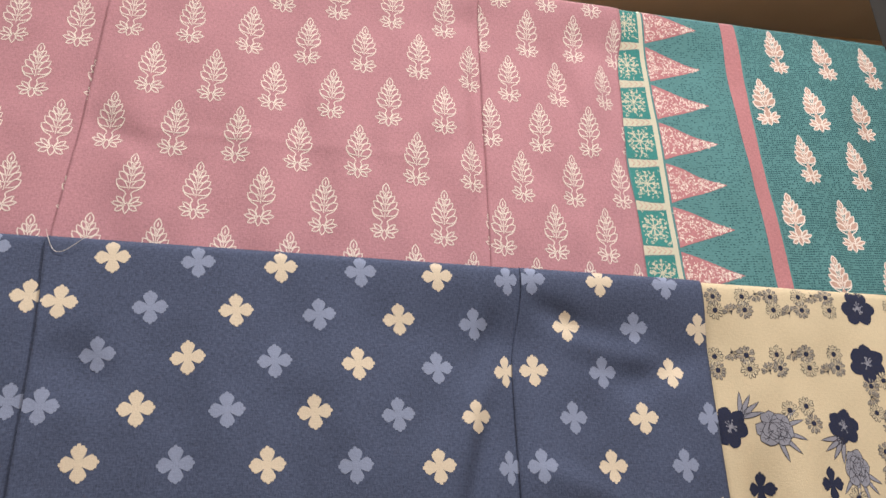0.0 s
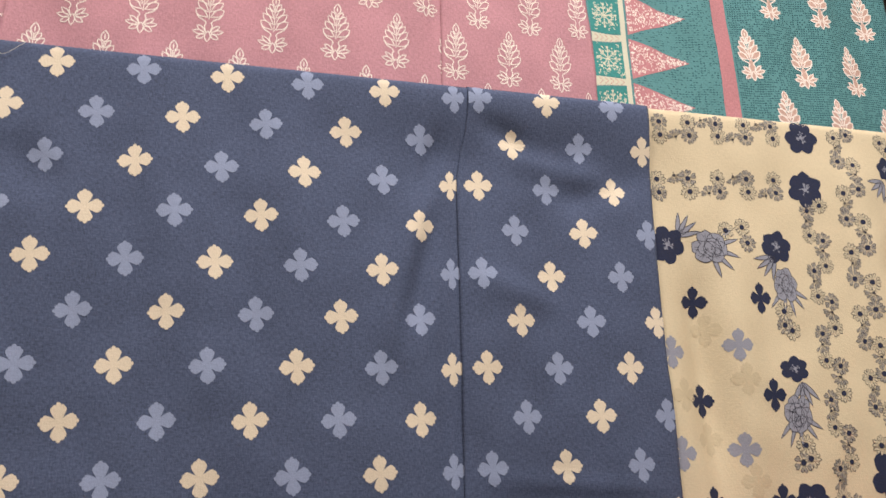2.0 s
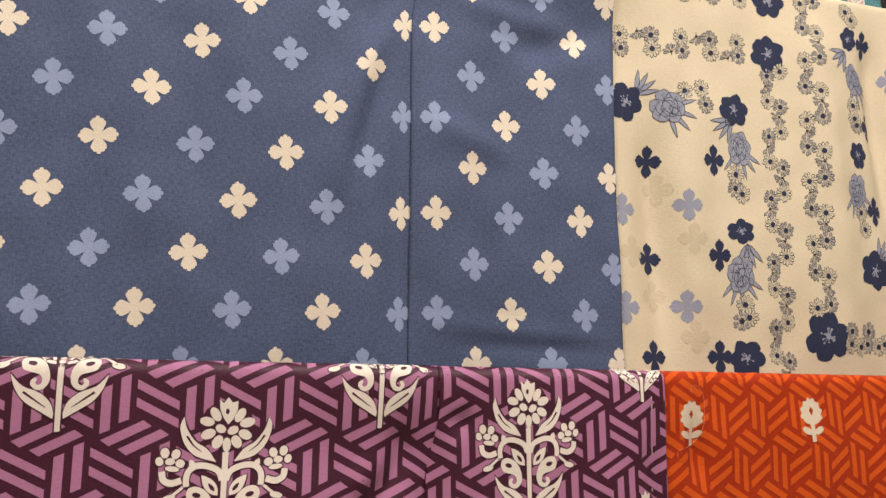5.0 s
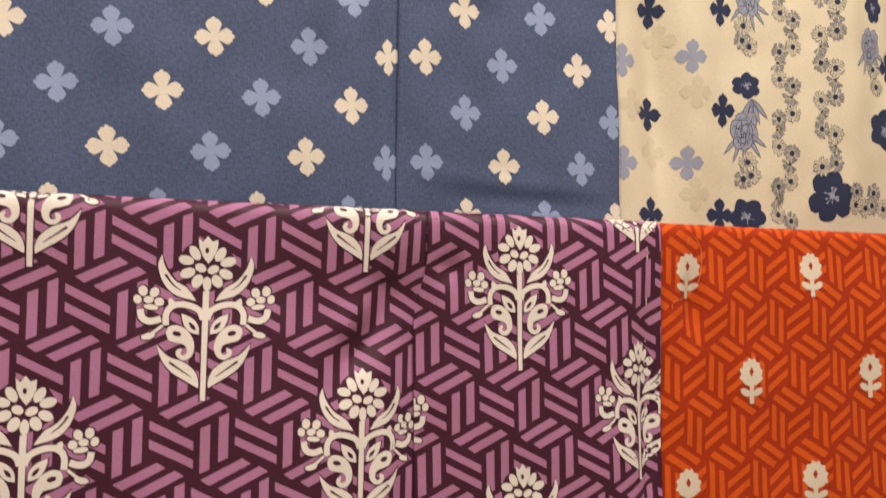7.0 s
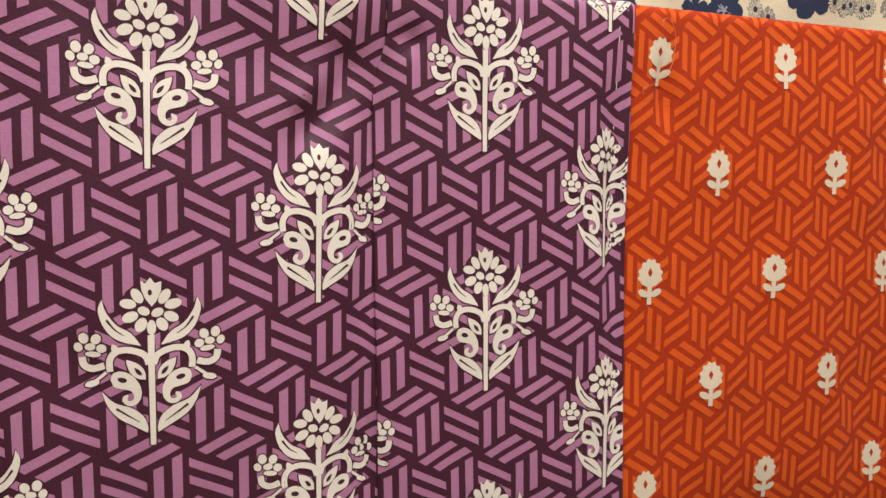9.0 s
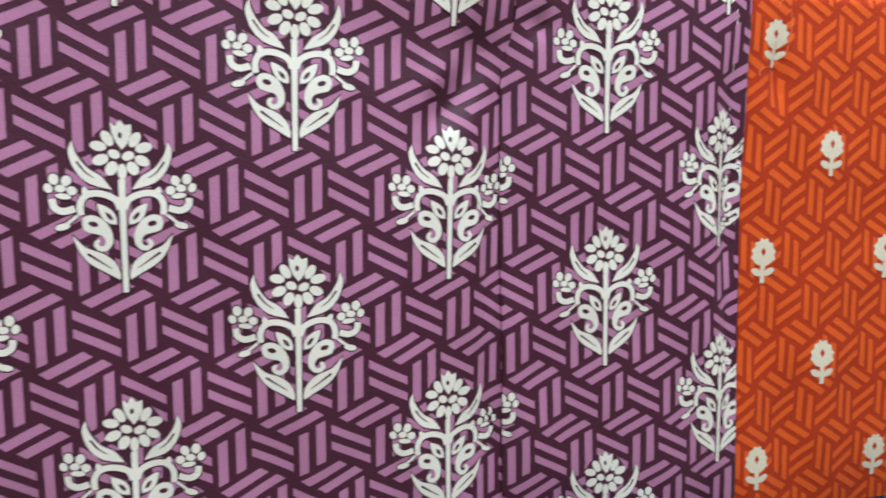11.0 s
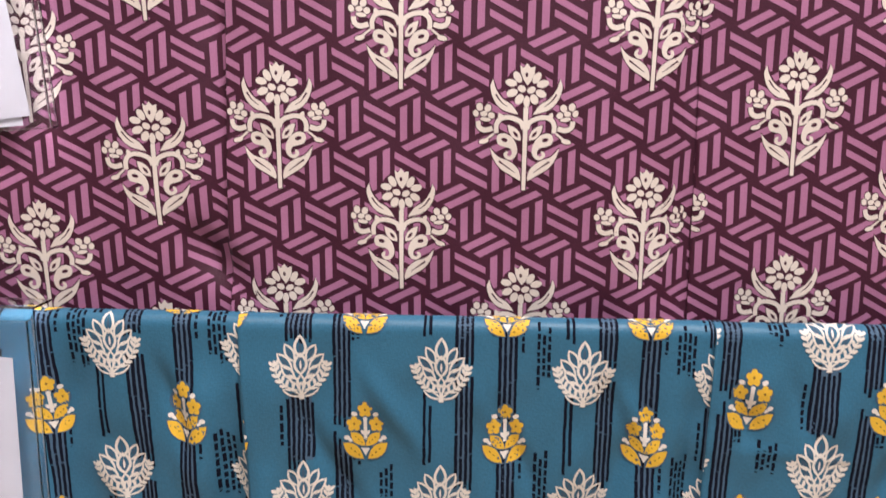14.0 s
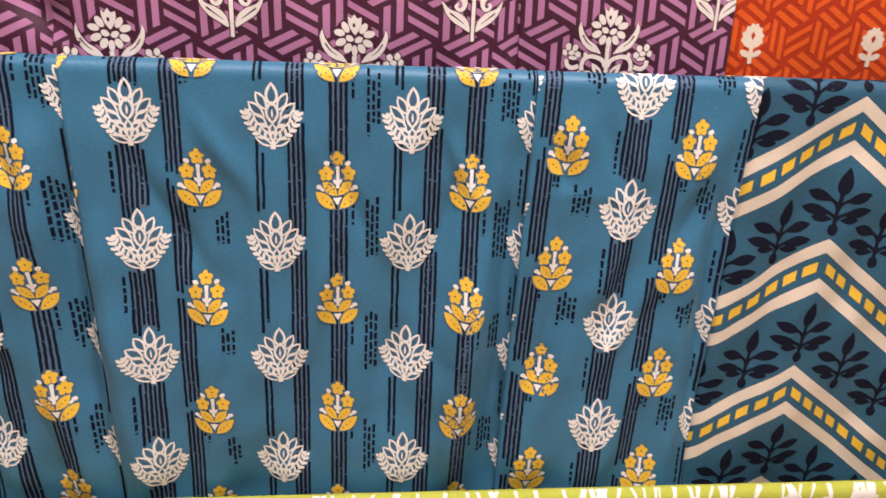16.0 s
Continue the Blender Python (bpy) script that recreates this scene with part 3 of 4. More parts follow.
def palmette():
    """A dark plant of seven leaves; 265 units wide and high, centred."""
    h, p = Print(), Print()
    for base, tip, w in (((18, 8), (120, 40), 44), ((16, -44), (134, -22), 42), ((12, -64), (88, -62), 32)):
        h.leaf(base, tip, w, 0, 0, 0.55)
    h.line(((2, -22), (12, 0), (34, 16)), 12, 0, 1, steps=2)
    h.line(((0, -68), (10, -52), (34, -38)), 13, 0, 1, steps=2)
    p.add(h.mirrored())
    p.leaf((2, 26), (14, 140), 52, 0, 0, 0.42)
    p.line(((5, 50), (1, 0), (-2, -50), (-4, -90)), 14, 0, 1, steps=2)
    p.oval(-5, -104, 19, 24, 0, 0, 1, 10)
    return p


def daisy(seed, side=False):
    """An inked daisy, from the front or from its side; radius 1. Inks: petal, ink, navy."""
    rng, p = random.Random(seed), Print()
    angles = [-75 + 25 * k for k in range(7)] if side else [30 * k for k in range(12)]
    for a in angles:
        a += rng.uniform(-6, 6) + (90 if side else 0)
        q, l = radians(a), rng.uniform(0.86, 1.0) * (1.25 if side else 1.0)
        u, v = math.cos(q), math.sin(q) * (0.9 if side else 1.0)
        p.leaf((0.18 * u, 0.18 * v), (l * u, l * v), 0.33, 1, 0, 0.72)
        p.leaf((0.22 * u, 0.22 * v), (0.94 * l * u, 0.94 * l * v), 0.21, 0, 1, 0.72)
        if side:
            p.line(((0.25 * u, 0.25 * v), (0.7 * l * u, 0.7 * l * v)), 0.04, 1, 2, True, steps=1)
    if side:
        p.oval(0, 0.02, 0.22, 0.14, 0, 1, 2, 9)
        p.line(((0, 0), (-0.12, -0.4)), 0.07, 1, 1, steps=1)
        p.tris = [(tuple((a, b - 0.45) for a, b in t), i, m) for t, i, m in p.tris]
    else:
        p.oval(0, 0, 0.27, 0.27, 0, 1, 2, 10)
        p.oval(0.02, 0.02, 0.21, 0.21, 0, 2, 3, 9)
    return p


def poppy(seed):
    """A dark poppy of six crumpled petals; radius 1. Inks: navy, ink, pale."""
    rng, p = random.Random(seed), Print()
    for k in range(6):
        a = 60 * k + rng.uniform(-8, 8)
        q = radians(a)
        ring = []
        for i in range(14):
            t = 2 * math.pi * i / 14
            w = 1 + rng.uniform(-0.09, 0.09)
            x, y = 0.55 + 0.44 * w * math.cos(t), 0.40 * w * math.sin(t)
            ring.append((x * math.cos(q) - y * math.sin(q), x * math.sin(q) + y * math.cos(q)))
        p.fan(ring, 0, 0 if k % 2 else 1)
        for s in (-0.25, 0, 0.25):
            p.line(((0.3 * math.cos(q + s), 0.3 * math.sin(q + s)), (0.8 * math.cos(q + s * 1.3), 0.8 * math.sin(q + s * 1.3))), 0.018, 1, 2, True, steps=1)
    p.oval(0, 0, 0.4, 0.4, 0, 0, 1)
    for k in range(16):
        q, r = rng.uniform(0, 6.28), rng.uniform(0.14, 0.36)
        p.line(((0.1 * math.cos(q), 0.1 * math.sin(q)), (r * math.cos(q), r * math.sin(q))), 0.025, 2, 3, steps=1)
        p.oval(r * math.cos(q), r * math.sin(q), 0.04, 0.04, 0, 2, 4, 6)
    p.oval(0, 0, 0.11, 0.11, 0, 2, 4, 8)
    return p


def peony(seed):
    """A grey-blue inked peony with narrow leaves; radius 1. Inks: grey-blue, ink."""
    rng, p = random.Random(seed), Print()
    for a in (-70, -40, -100, -20, -130):
        q = radians(a + rng.uniform(-8, 8))
        p.leaf_line((0.35 * math.cos(q), 0.35 * math.sin(q)), (1.55 * math.cos(q), 1.55 * math.sin(q)), 0.2, 0.03, 1, 0, 0.4, 0)
    for k in range(9):
        q, r = rng.uniform(0, 6.28), (0.45 if k < 6 else 0.15)
        if k < 6:
            q = k * 1.047 + rng.uniform(-0.2, 0.2)
        cx, cy = r * math.cos(q), r * math.sin(q)
        ring = [(cx + 0.36 * (1 + rng.uniform(-0.14, 0.14)) * math.cos(t * 0.5236), cy + 0.42 * (1 + rng.uniform(-0.14, 0.14)) * math.sin(t * 0.5236)) for t in range(12)]
        p.fan(ring, 0, 1 + k // 3)
        p.line(ring, 0.03, 1, 2 + k // 3, closed=True, steps=1)
        for s in (-0.3, 0.2):
            p.line(((cx * 0.5, cy * 0.5), (cx + 0.25 * math.cos(q + s), cy + 0.25 * math.sin(q + s))), 0.018, 1, 3 + k // 3, steps=1)
    return p


# ---- the room ----
def slab(name, x0, y0, z0, x1, y1, z1, material, label):
    ob = part(name, box(bmesh.new(), x0, y0, z0, x1, y1, z1), material, None, label, False)
    return tagged(ob, category=name.split("_")[0], kind="structure")


slab("floor", -3, -4, -0.1, 3, 2.1, 0, FLOOR, "pale tiled shop floor under the rack")
slab("ceiling", -3, -4, 3.5, 3, 2.1, 3.6, ROOM, "plain pale ceiling of the shop")
slab("wall_north", -3, 2.0, 0, 3, 2.1, 3.5, WALLPAINT, "dull brown mottled wall behind the rack")
slab("wall_south", -3, -4, 0, 3, -3.9, 3.5, ROOM, "plain pale wall facing the rack")
slab("wall_west", -3, -3.9, 0, -2.9, 2.0, 3.5, ROOM, "plain pale side wall")
slab("wall_east", 2.9, -3.9, 0, 3, 2.0, 3.5, ROOM, "plain pale side wall")

# ---- the rack: one post and five rods ----
R1 = Row(1.0475, 2.712, -0.026, ridges=(
    (0.262, 2.70, 0.255, 2.15, 0.016, -0.006), (0.20, 2.62, 0.29, 2.66, 0.03, -0.006), (0.40, 2.60, 0.43, 2.46, 0.02, -0.006),
    (0.46, 2.62, 0.47, 2.40, 0.03, 0.006), (-0.34, 2.38, -0.20, 2.30, 0.022, -0.004), (-0.33, 2.36, 0.25, 2.34, 0.006, 0.0012)), wave=0.0075, seed=1.3, tilt=0.0212, bow=(0.45, 0.30, 0.0176), kick=0.0387)
R2 = Row(0.9635, 2.144, -0.025, ridges=(
    (0.262, 2.02, 0.255, 1.5, 0.020, -0.006), (0.252, 2.09, 0.215, 1.94, 0.018, -0.008), (0.24, 2.06, 0.17, 1.74, 0.022, 0.006),
    (0.25, 1.98, 0.20, 1.78, 0.016, -0.006), (0.29, 2.10, 0.38, 2.05, 0.018, -0.008), (0.33, 2.04, 0.50, 2.00, 0.020, 0.005), (0.56, 2.02, 0.42, 1.97, 0.022, -0.004),
    (0.30, 1.86, 0.42, 1.82, 0.020, 0.004), (0.29, 1.60, 0.53, 1.582, 0.010, 0.0016), (0.33, 1.572, 0.56, 1.565, 0.009, -0.0016),
    (-0.30, 2.02, -0.24, 1.94, 0.03, -0.007), (-0.27, 1.78, -0.32, 1.6, 0.03, 0.006), (0.62, 1.90, 0.635, 1.50, 0.028, -0.014), (0.68, 1.95, 0.69, 1.6, 0.03, 0.006),
    (0.90, 2.10, 0.93, 1.6, 0.03, 0.008), (1.00, 2.08, 1.03, 1.7, 0.022, -0.014)), wave=0.0065, seed=4.1, tilt=0.0185, bow=(0.40, 0.25, 0.0259), kick=0.0164)
R3 = Row(0.9036, 1.551, -0.016, ridges=(
    (0.262, 1.48, 0.200, 1.36, 0.020, -0.0085), (0.25, 1.46, 0.20, 1.40, 0.018, 0.006), (0.272, 1.40, 0.272, 0.9, 0.016, -0.005),
    (0.31, 1.50, 0.33, 1.47, 0.015, -0.006), (-0.345, 1.52, -0.35, 0.9, 0.018, -0.004), (-0.40, 1.02, -0.30, 0.93, 0.025, -0.008),
    (0.555, 1.50, 0.57, 1.0, 0.014, -0.005), (0.62, 1.52, 0.625, 1.40, 0.012, -0.006)), wave=0.0065, seed=7.7, gain=2.2, bow=(0.30, 0.14, 0.0150), kick=0.0356)
R4 = Row(0.8170, 0.923, 0.008, r=0.018, ridges=(
    (-0.32, 0.86, -0.29, 0.30, 0.020, -0.008), (-0.27, 0.70, -0.24, 0.25, 0.022, 0.010), (-0.35, 0.84, -0.33, 0.60, 0.03, 0.004), (-0.37, 0.55, -0.33, 0.30, 0.025, 0.008),
    (0.285, 0.86, 0.275, 0.25, 0.020, -0.010), (0.24, 0.66, 0.21, 0.25, 0.024, 0.010), (0.33, 0.86, 0.36, 0.76, 0.018, -0.006), (0.58, 0.86, 0.585, 0.25, 0.018, -0.010),
    (0.56, 0.80, 0.52, 0.68, 0.018, -0.006), (-0.05, 0.86, -0.06, 0.4, 0.03, 0.004), (0.10, 0.7, 0.12, 0.35, 0.03, -0.006), (0.45, 0.70, 0.40, 0.60, 0.02, 0.005),
    (-0.16, 0.89, -0.06, 0.74, 0.014, 0.0035), (-0.23, 0.80, -0.12, 0.62, 0.016, -0.004), (0.02, 0.84, 0.10, 0.66, 0.013, -0.003), (0.05, 0.72, 0.00, 0.52, 0.015, 0.004),
    (0.17, 0.88, 0.24, 0.74, 0.012, 0.003), (0.22, 0.80, 0.16, 0.60, 0.015, -0.004), (-0.42, 0.88, -0.36, 0.72, 0.013, -0.004), (-0.48, 0.72, -0.41, 0.50, 0.018, 0.005),
    (0.40, 0.88, 0.44, 0.76, 0.012, -0.003), (0.50, 0.66, 0.42, 0.48, 0.015, 0.004), (-0.10, 0.60, -0.16, 0.38, 0.016, 0.004), (0.36, 0.62, 0.33, 0.40, 0.015, -0.004),
    (0.33, 0.765, 0.5, 0.755, 0.004, 0.0012)), wave=0.0130, seed=9.2, drift=-2.5, gain=2.4, tilt=0.0168, bow=(0.50, 0.12, -0.0099), kick=0.0376)
R5 = Row(0.740, 0.300, 0.038, wave=0.002, seed=12.0)

rack = thing("display_rack", "black metal display rack holding hung cloths", "rack")
for row in (R1, R2, R3, R4, R5):
    bm = bmesh.new()
    bmesh.ops.create_cone(bm, cap_ends=True, segments=20, radius1=row.r - 0.006, radius2=row.r - 0.006, depth=2.0,
                          matrix=Matrix.Translation((0.12, row.yt(0.12) + row.r, row.zt(0.12) - row.r)) @ Euler((0, radians(90) - math.atan(row.slope), math.atan(row.tilt))).to_matrix().to_4x4())
    part("rod", bm, METAL, rack)
part("post", box(bmesh.new(), 1.112, 1.03, 0, 1.172, 1.09, 3.5, 0.004), METAL, rack, smooth=False)
for row in (R1, R2, R3, R4, R5):
    part("bracket", box(bmesh.new(), 1.127, row.yt(1.14) - 0.004, row.zt(1.14) - row.r - 0.022, 1.167, 1.06, row.zt(1.14) - row.r + 0.013, 0.003), METAL, rack, smooth=False)

# ---- first tier: pink cloth with a teal border cloth ----
pink = thing("pink_cloth", "dusty pink cotton bed sheet with white tree print", "bed sheet", "hung cloths")
border = thing("border_cloth", "teal cotton cloth with pink triangle border, hung beside pink sheet", "cloth", "hung cloths")
k1 = Panel(R1, -0.95, -0.3215, 1.95, z0=2.36, lean_r=0.04, ease=((-0.387, 2.304), (0.0162, 0.0, 0.0, 0.0, 0.0), (-0.0050, 0.0, 0.0, 0.0, 0.0)))
k2 = Panel(R1, -0.3375, 0.283, 1.95, tuck=-0.0025, z0=2.36, lean_l=0.04, lean_r=0.012, front=0.003, squeeze=0.006, shear=(-0.075, -0.05), ref=(0.0, 2.35), ease=((-0.003, 2.332), (0.0010, -0.0181, 0.0321, 0.0098, 0.0), (0.0004, 0.0122, -0.0181, 0.0, 0.0)))
k3 = Panel(R1, 0.267, 0.523, 1.95, tuck=-0.0003, lip=0.003, z0=2.36, lean_l=0.012, lean_r=0.0, front=0.0042, squeeze=0.010, ragged=0.012, kink_r=(0.016, 2.50, 0.16), ease=((0.387, 2.301), (0.0032, 0.0, 0.0, 0.0, 0.0), (0.0212, 0.0, 0.0, 0.0, 0.0)))
k4 = Panel(R1, 0.49, 1.098, 1.95, ease=((0.8, 2.3), (0.0135, 0.015, 0.0, 0.0, 0.0), (0.0070, 0.0, 0.02, 0.0, 0.0)))
p1, p2, p3 = (k.mesh("fold_panel", PINK, pink) for k in (k1, k2, k3))
p4 = k4.mesh("fold_panel", TEALGREEN, border)
tree = sapling()
S = 0.094 / 180
for i in range(-6, 1):
    for j in range(6):
        x, z = -0.383 + 0.092 * i + (0.046 if j % 2 else 0.0) - 0.0, 2.55 - 0.0975 * j
        tree.put("tree_print", [IVORY], k1, p1, x - (0.002 * j), z, S * 0.9, S * 1.03)
for i in range(0, 8):
    for j in range(-1, 6):
        x, z = -0.306 + 0.0925 * i + (0.045 if j % 2 else 0.0), 2.552 - 0.1015 * j
        tree.put("tree_print", [IVORY], k2, p2, x, z, S * 0.9, S * 1.03)
for i in range(0, 5):
    for j in range(-1, 6):
        x, z = 0.267 + 0.0880 * i - (0.0435 if j % 2 else 0.0) + 0.0045 * j, 2.593 - 0.0962 * j
        tree.put("tree_print", [IVORY], k3, p3, x, z, S * 0.85, S * 1.03, -2)
tree_pink = sapling(1)
for i in range(0, 5):
    for j in range(0, 6):
        x, z = 0.826 + 0.0955 * i - 0.0475 * (j % 2) + 0.004 * (j // 2), 2.612 - 0.1155 * j - 0.09 * (0.0955 * i)
        tree_pink.put("tree_print", [IVORY, PINK_PALE], k4, p4, x + 0.006, z + 0.005, S * 0.86, S * 1.02, 4)
strip = Print()
strip.strip([(0.7285, 1.95), (0.7285, 2.75)], [(0.7575, 1.95), (0.7575, 2.75)], 0, 0)
strip.put("stripe_print", [PINK_TRI], k4, p4)
strip = Print()
strip.strip([(0.5635, 1.95), (0.5635, 2.75)], [(0.5715, 1.95), (0.5715, 2.75)], 0, 1)
strip.put("stripe_print", [BORDER], k4, p4)
rng = random.Random(5)
for k in range(-1, 9):
    zc = 2.648 - 0.0806 * k
    tri = Print()
    tri.strip([(0.575, zc - 0.036), (0.678, zc)], [(0.575, zc + 0.036), (0.678, zc)], 0, 0)
    for n in range(240):
        x = 0.577 + 0.095 * rng.random() ** 1.5
        h = 0.034 * (1 - (x - 0.575) / 0.103)
        z = zc + rng.uniform(-h, h) * 0.92
        if n % 2:
            tri.oval(x, z, 0.0014, 0.0011, rng.uniform(0, 180), 1, 1, 6)
        else:
            a = rng.uniform(0, 6.28)
            tri.line(((x, z), (x + 0.002 * math.cos(a), z + 0.002 * math.sin(a)), (x + 0.004 * math.cos(a + 0.8), z + 0.004 * math.sin(a + 0.8))), 0.0011, 1, 2, steps=1)
    tri.line(((0.575, zc - 0.036), (0.678, zc), (0.575, zc + 0.036)), 0.0016, 0, 2, steps=1)
    tri.put("triangle_print", [PINK_TRI, IVORY], k4, p4)
    sq = Print()
    sq.strip([(0.512, zc - 0.034), (0.565, zc - 0.036)], [(0.512, zc + 0.026), (0.565, zc + 0.030)], 0, 0)
    sq.strip([(0.512, zc + 0.028), (0.566, zc + 0.032)], [(0.512, zc + 0.0452), (0.566, zc + 0.0434)], 1, 0)
    for n in range(5):
        x = 0.518 + 0.009 * n
        sq.line(((x, zc + 0.0425), (x + 0.006, zc + 0.0372), (x, zc + 0.032)), 0.0016, 2, 1, steps=1)
    for ang in range(0, 360, 45):
        a = radians(ang)
        c = (0.538, zc - 0.001)
        e = (c[0] + 0.019 * math.cos(a), c[1] + 0.021 * math.sin(a))
        sq.line((c, e), 0.0016, 1, 1, steps=1)
        for s in (-1, 1):
            b = (c[0] + 0.011 * math.cos(a), c[1] + 0.012 * math.sin(a))
            sq.line((b, (b[0] + 0.006 * math.cos(a + s * 0.9), b[1] + 0.006 * math.sin(a + s * 0.9))), 0.0016, 1, 1, steps=1)
        sq.oval(e[0], e[1], 0.0024, 0.0024, 0, 1, 2, 7)
        for m, rad in ((0.39, 0.021), (0.2, 0.014), (0.58, 0.016)):
            sq.oval(c[0] + rad * math.cos(a + m), c[1] + rad * math.sin(a + m), 0.0013, 0.0013, 0, 1, 1, 6)
    for n in range(46):
        x, z, a = rng.uniform(0.518, 0.560), zc - 0.003 + rng.uniform(-0.028, 0.028), rng.uniform(0, 6.28)
        sq.line(((x, z), (x + 0.0025 * math.cos(a), z + 0.0025 * math.sin(a)), (x + 0.005 * math.cos(a + 0.9), z + 0.005 * math.sin(a + 0.9))), 0.0012, 1, 1, steps=2)
    sq.put("square_print", [TEALPLAIN, BORDER, PINK_PALE], k4, p4)

# rows of small dark dashes on the teal
rng = random.Random(17)
dash = Print()
for m in range(175):
    z = 2.735 - 0.0043 * m
    for n in range(82):
        x = 0.763 + 0.0041 * n + 0.0006 * math.sin(m)
        if rng.random() < 0.78:
            dash.strip([(x - 0.0013, z - 0.0009), (x + 0.0013, z - 0.0009)], [(x - 0.0013, z + 0.0009), (x + 0.0013, z + 0.0009)], 0)
    for n in range(30):
        x = 0.585 + 0.0051 * n
        k = abs(((2.648 - z) / 0.0806 + 0.5) % 1.0 - 0.5)
        if rng.random() < 0.5 - 0.15 * (x < 0.66) and (x > 0.685 or k * 0.0806 > 0.038 * (1 - (x - 0.575) / 0.104) + 0.002):
            dash.strip([(x - 0.0016, z - 0.0006), (x + 0.0016, z - 0.0006)], [(x - 0.0016, z + 0.0006), (x + 0.0016, z + 0.0006)], 0)
tagged(dash.put("dash_print", [DASH], k4, p4, lift=0.00012), kind="stuff")

# ---- second tier: blue clover cloth and cream floral cloth ----
blue = thing("blue_cloth", "slate blue cotton bed sheet with cream and pale blue clovers", "bed sheet", "hung cloths")
cream = thing("cream_cloth", "cream cotton cloth with navy flowers and daisy chains", "cloth", "hung cloths")
b1 = Panel(R2, -0.95, -0.306, 1.30, z0=1.95, lean_r=-0.01, ease=((-0.35, 1.9), (0.0040, 0.0, 0.0, 0.0, 0.0), (0.0, 0.0, 0.0, 0.0, 0.0)))
b2 = Panel(R2, -0.321, 0.2875, 1.30, tuck=-0.0025, z0=1.95, lean_l=-0.01, front=0.003, squeeze=0.016, lean_r=0.0, shear=(-0.018, -0.045), ref=(-0.25, 1.8), kink_r=(0.016, 1.99, 0.12), kink_l=(-0.008, 2.0, 0.15), ease=((-0.070, 1.887), (0.0013, -0.0088, 0.0083, 0.0005, -0.0039), (0.0035, 0.0124, 0.0028, 0.0098, -0.0284)))
b3 = Panel(R2, 0.2715, 0.5635, 1.30, tuck=-0.0010, lip=0.003, z0=1.95, front=0.0050, squeeze=0.004, ragged=0.004, kink_l=(0.016, 1.99, 0.12), ease=((0.393, 1.853), (0.0049, 0.0119, -0.0127, 0.0027, 0.0448), (0.0035, 0.0013, 0.0176, -0.0009, -0.0077)))
b4 = Panel(R2, 0.52, 1.06, 1.30, front=-0.004, ease=((0.765, 1.837), (0.0093, -0.0277, 0.0148, 0.0, 0.0), (0.0052, 0.0034, 0.0110, 0.0, 0.0)))
q1, q2, q3 = (k.mesh("fold_panel", BLUE, blue) for k in (b1, b2, b3))
q4 = b4.mesh("fold_panel", CREAM, cream)
leafs = clover()
CR = 0.0213
for i in range(0, 7):
    for j in range(0, 13):
        light = (j % 4 in (0, 3)) == (i % 2 == 0)
        x, z = -0.2535 + 0.1055 * i + (0.053 if j % 2 else 0.0) - (0.105 if j % 2 and i > 6 else 0), 2.123 - 0.0641 * j
        leafs.put("clover_print", [CLOVER if light else CLOVER_BLUE], b2, q2, x, z, CR, CR * 1.02, 6)
for i in range(-1, 0):
    for j in range(1, 13, 2):
        light = (j % 4 in (0, 3)) == (i % 2 == 0)
        leafs.put("clover_print", [CLOVER if light else CLOVER_BLUE], b2, q2, -0.2005 + 0.1055 * i, 2.123 - 0.0641 * j, CR, CR * 1.02)
for i in range(0, 6):
    for j in range(0, 13):
        light = (j % 4 in (0, 3)) == (i % 2 == 1)
        x, z = -0.3425 - 0.105 * i - (0.053 if j % 2 == 0 else 0.0), 2.132 - 0.0645 * j
        leafs.put("clover_print", [CLOVER if light else CLOVER_BLUE], b1, q1, x, z, CR, CR)
for i in range(-1, 4):
    for j in range(0, 13):
        light = (j % 4 in (1, 2)) == (i % 2 == 0)
        x, z = 0.2990 + 0.0995 * i + (0.0505 if j % 2 else 0.0), 2.109 - 0.0620 * j
        if x > 0.28:
            leafs.put("clover_print", [CLOVER if light else CLOVER_BLUE], b3, q3, x, z, CR * 0.93, CR, 3)

day = [daisy(s) for s in range(5)]
bent = [daisy(s, True) for s in range(3)]


def put_daisy(x, z, n, size=0.0152, pale=None):
    fill = DAISY_PALE if (n % 2 if pale is None else pale) else DAISY
    day[n % 5].put("daisy_print", [fill, INK, NAVY], b4, q4, x, z, size, size, 37 * n)


def put_bent(x, z, n, turn):
    bent[n % 3].put("daisy_print", [DAISY, INK, NAVY], b4, q4, x, z, 0.0125, 0.0125, turn)


for k in range(5):
    x = 0.562 + 0.0480 * k
    for dz, odd in ((0.0, 0), (-0.086, 1)):
        put_daisy(x + 0.001 - 0.004 * (dz < 0), 2.097 + dz + 0.001 * k, k, pale=(k + odd) % 2)
        put_daisy(x + 0.003 - 0.004 * (dz < 0), 2.077 + dz + 0.001 * k, k + 2, pale=(k + odd + 1) % 2)
        if k < 4:
            put_bent(x + 0.026, (2.080 if (k + odd) % 2 == 0 else 2.098) + dz, k, 25 if (k + odd) % 2 == 0 else 205)
for k in range(11):
    z = 1.972 - 0.0462 * k
    x = 0.811 - 0.018 * (1.96 - z)
    put_daisy(x - 0.010, z - 0.004 * (-1) ** k, k, 0.0142, pale=k % 2)
    put_daisy(x + 0.011, z + 0.004 * (-1) ** k, k + 3, 0.0142, pale=(k + 1) % 2)
    put_bent(x + (0.006 if k % 2 else -0.010), z - 0.024, k, 150 if k % 2 else 215)
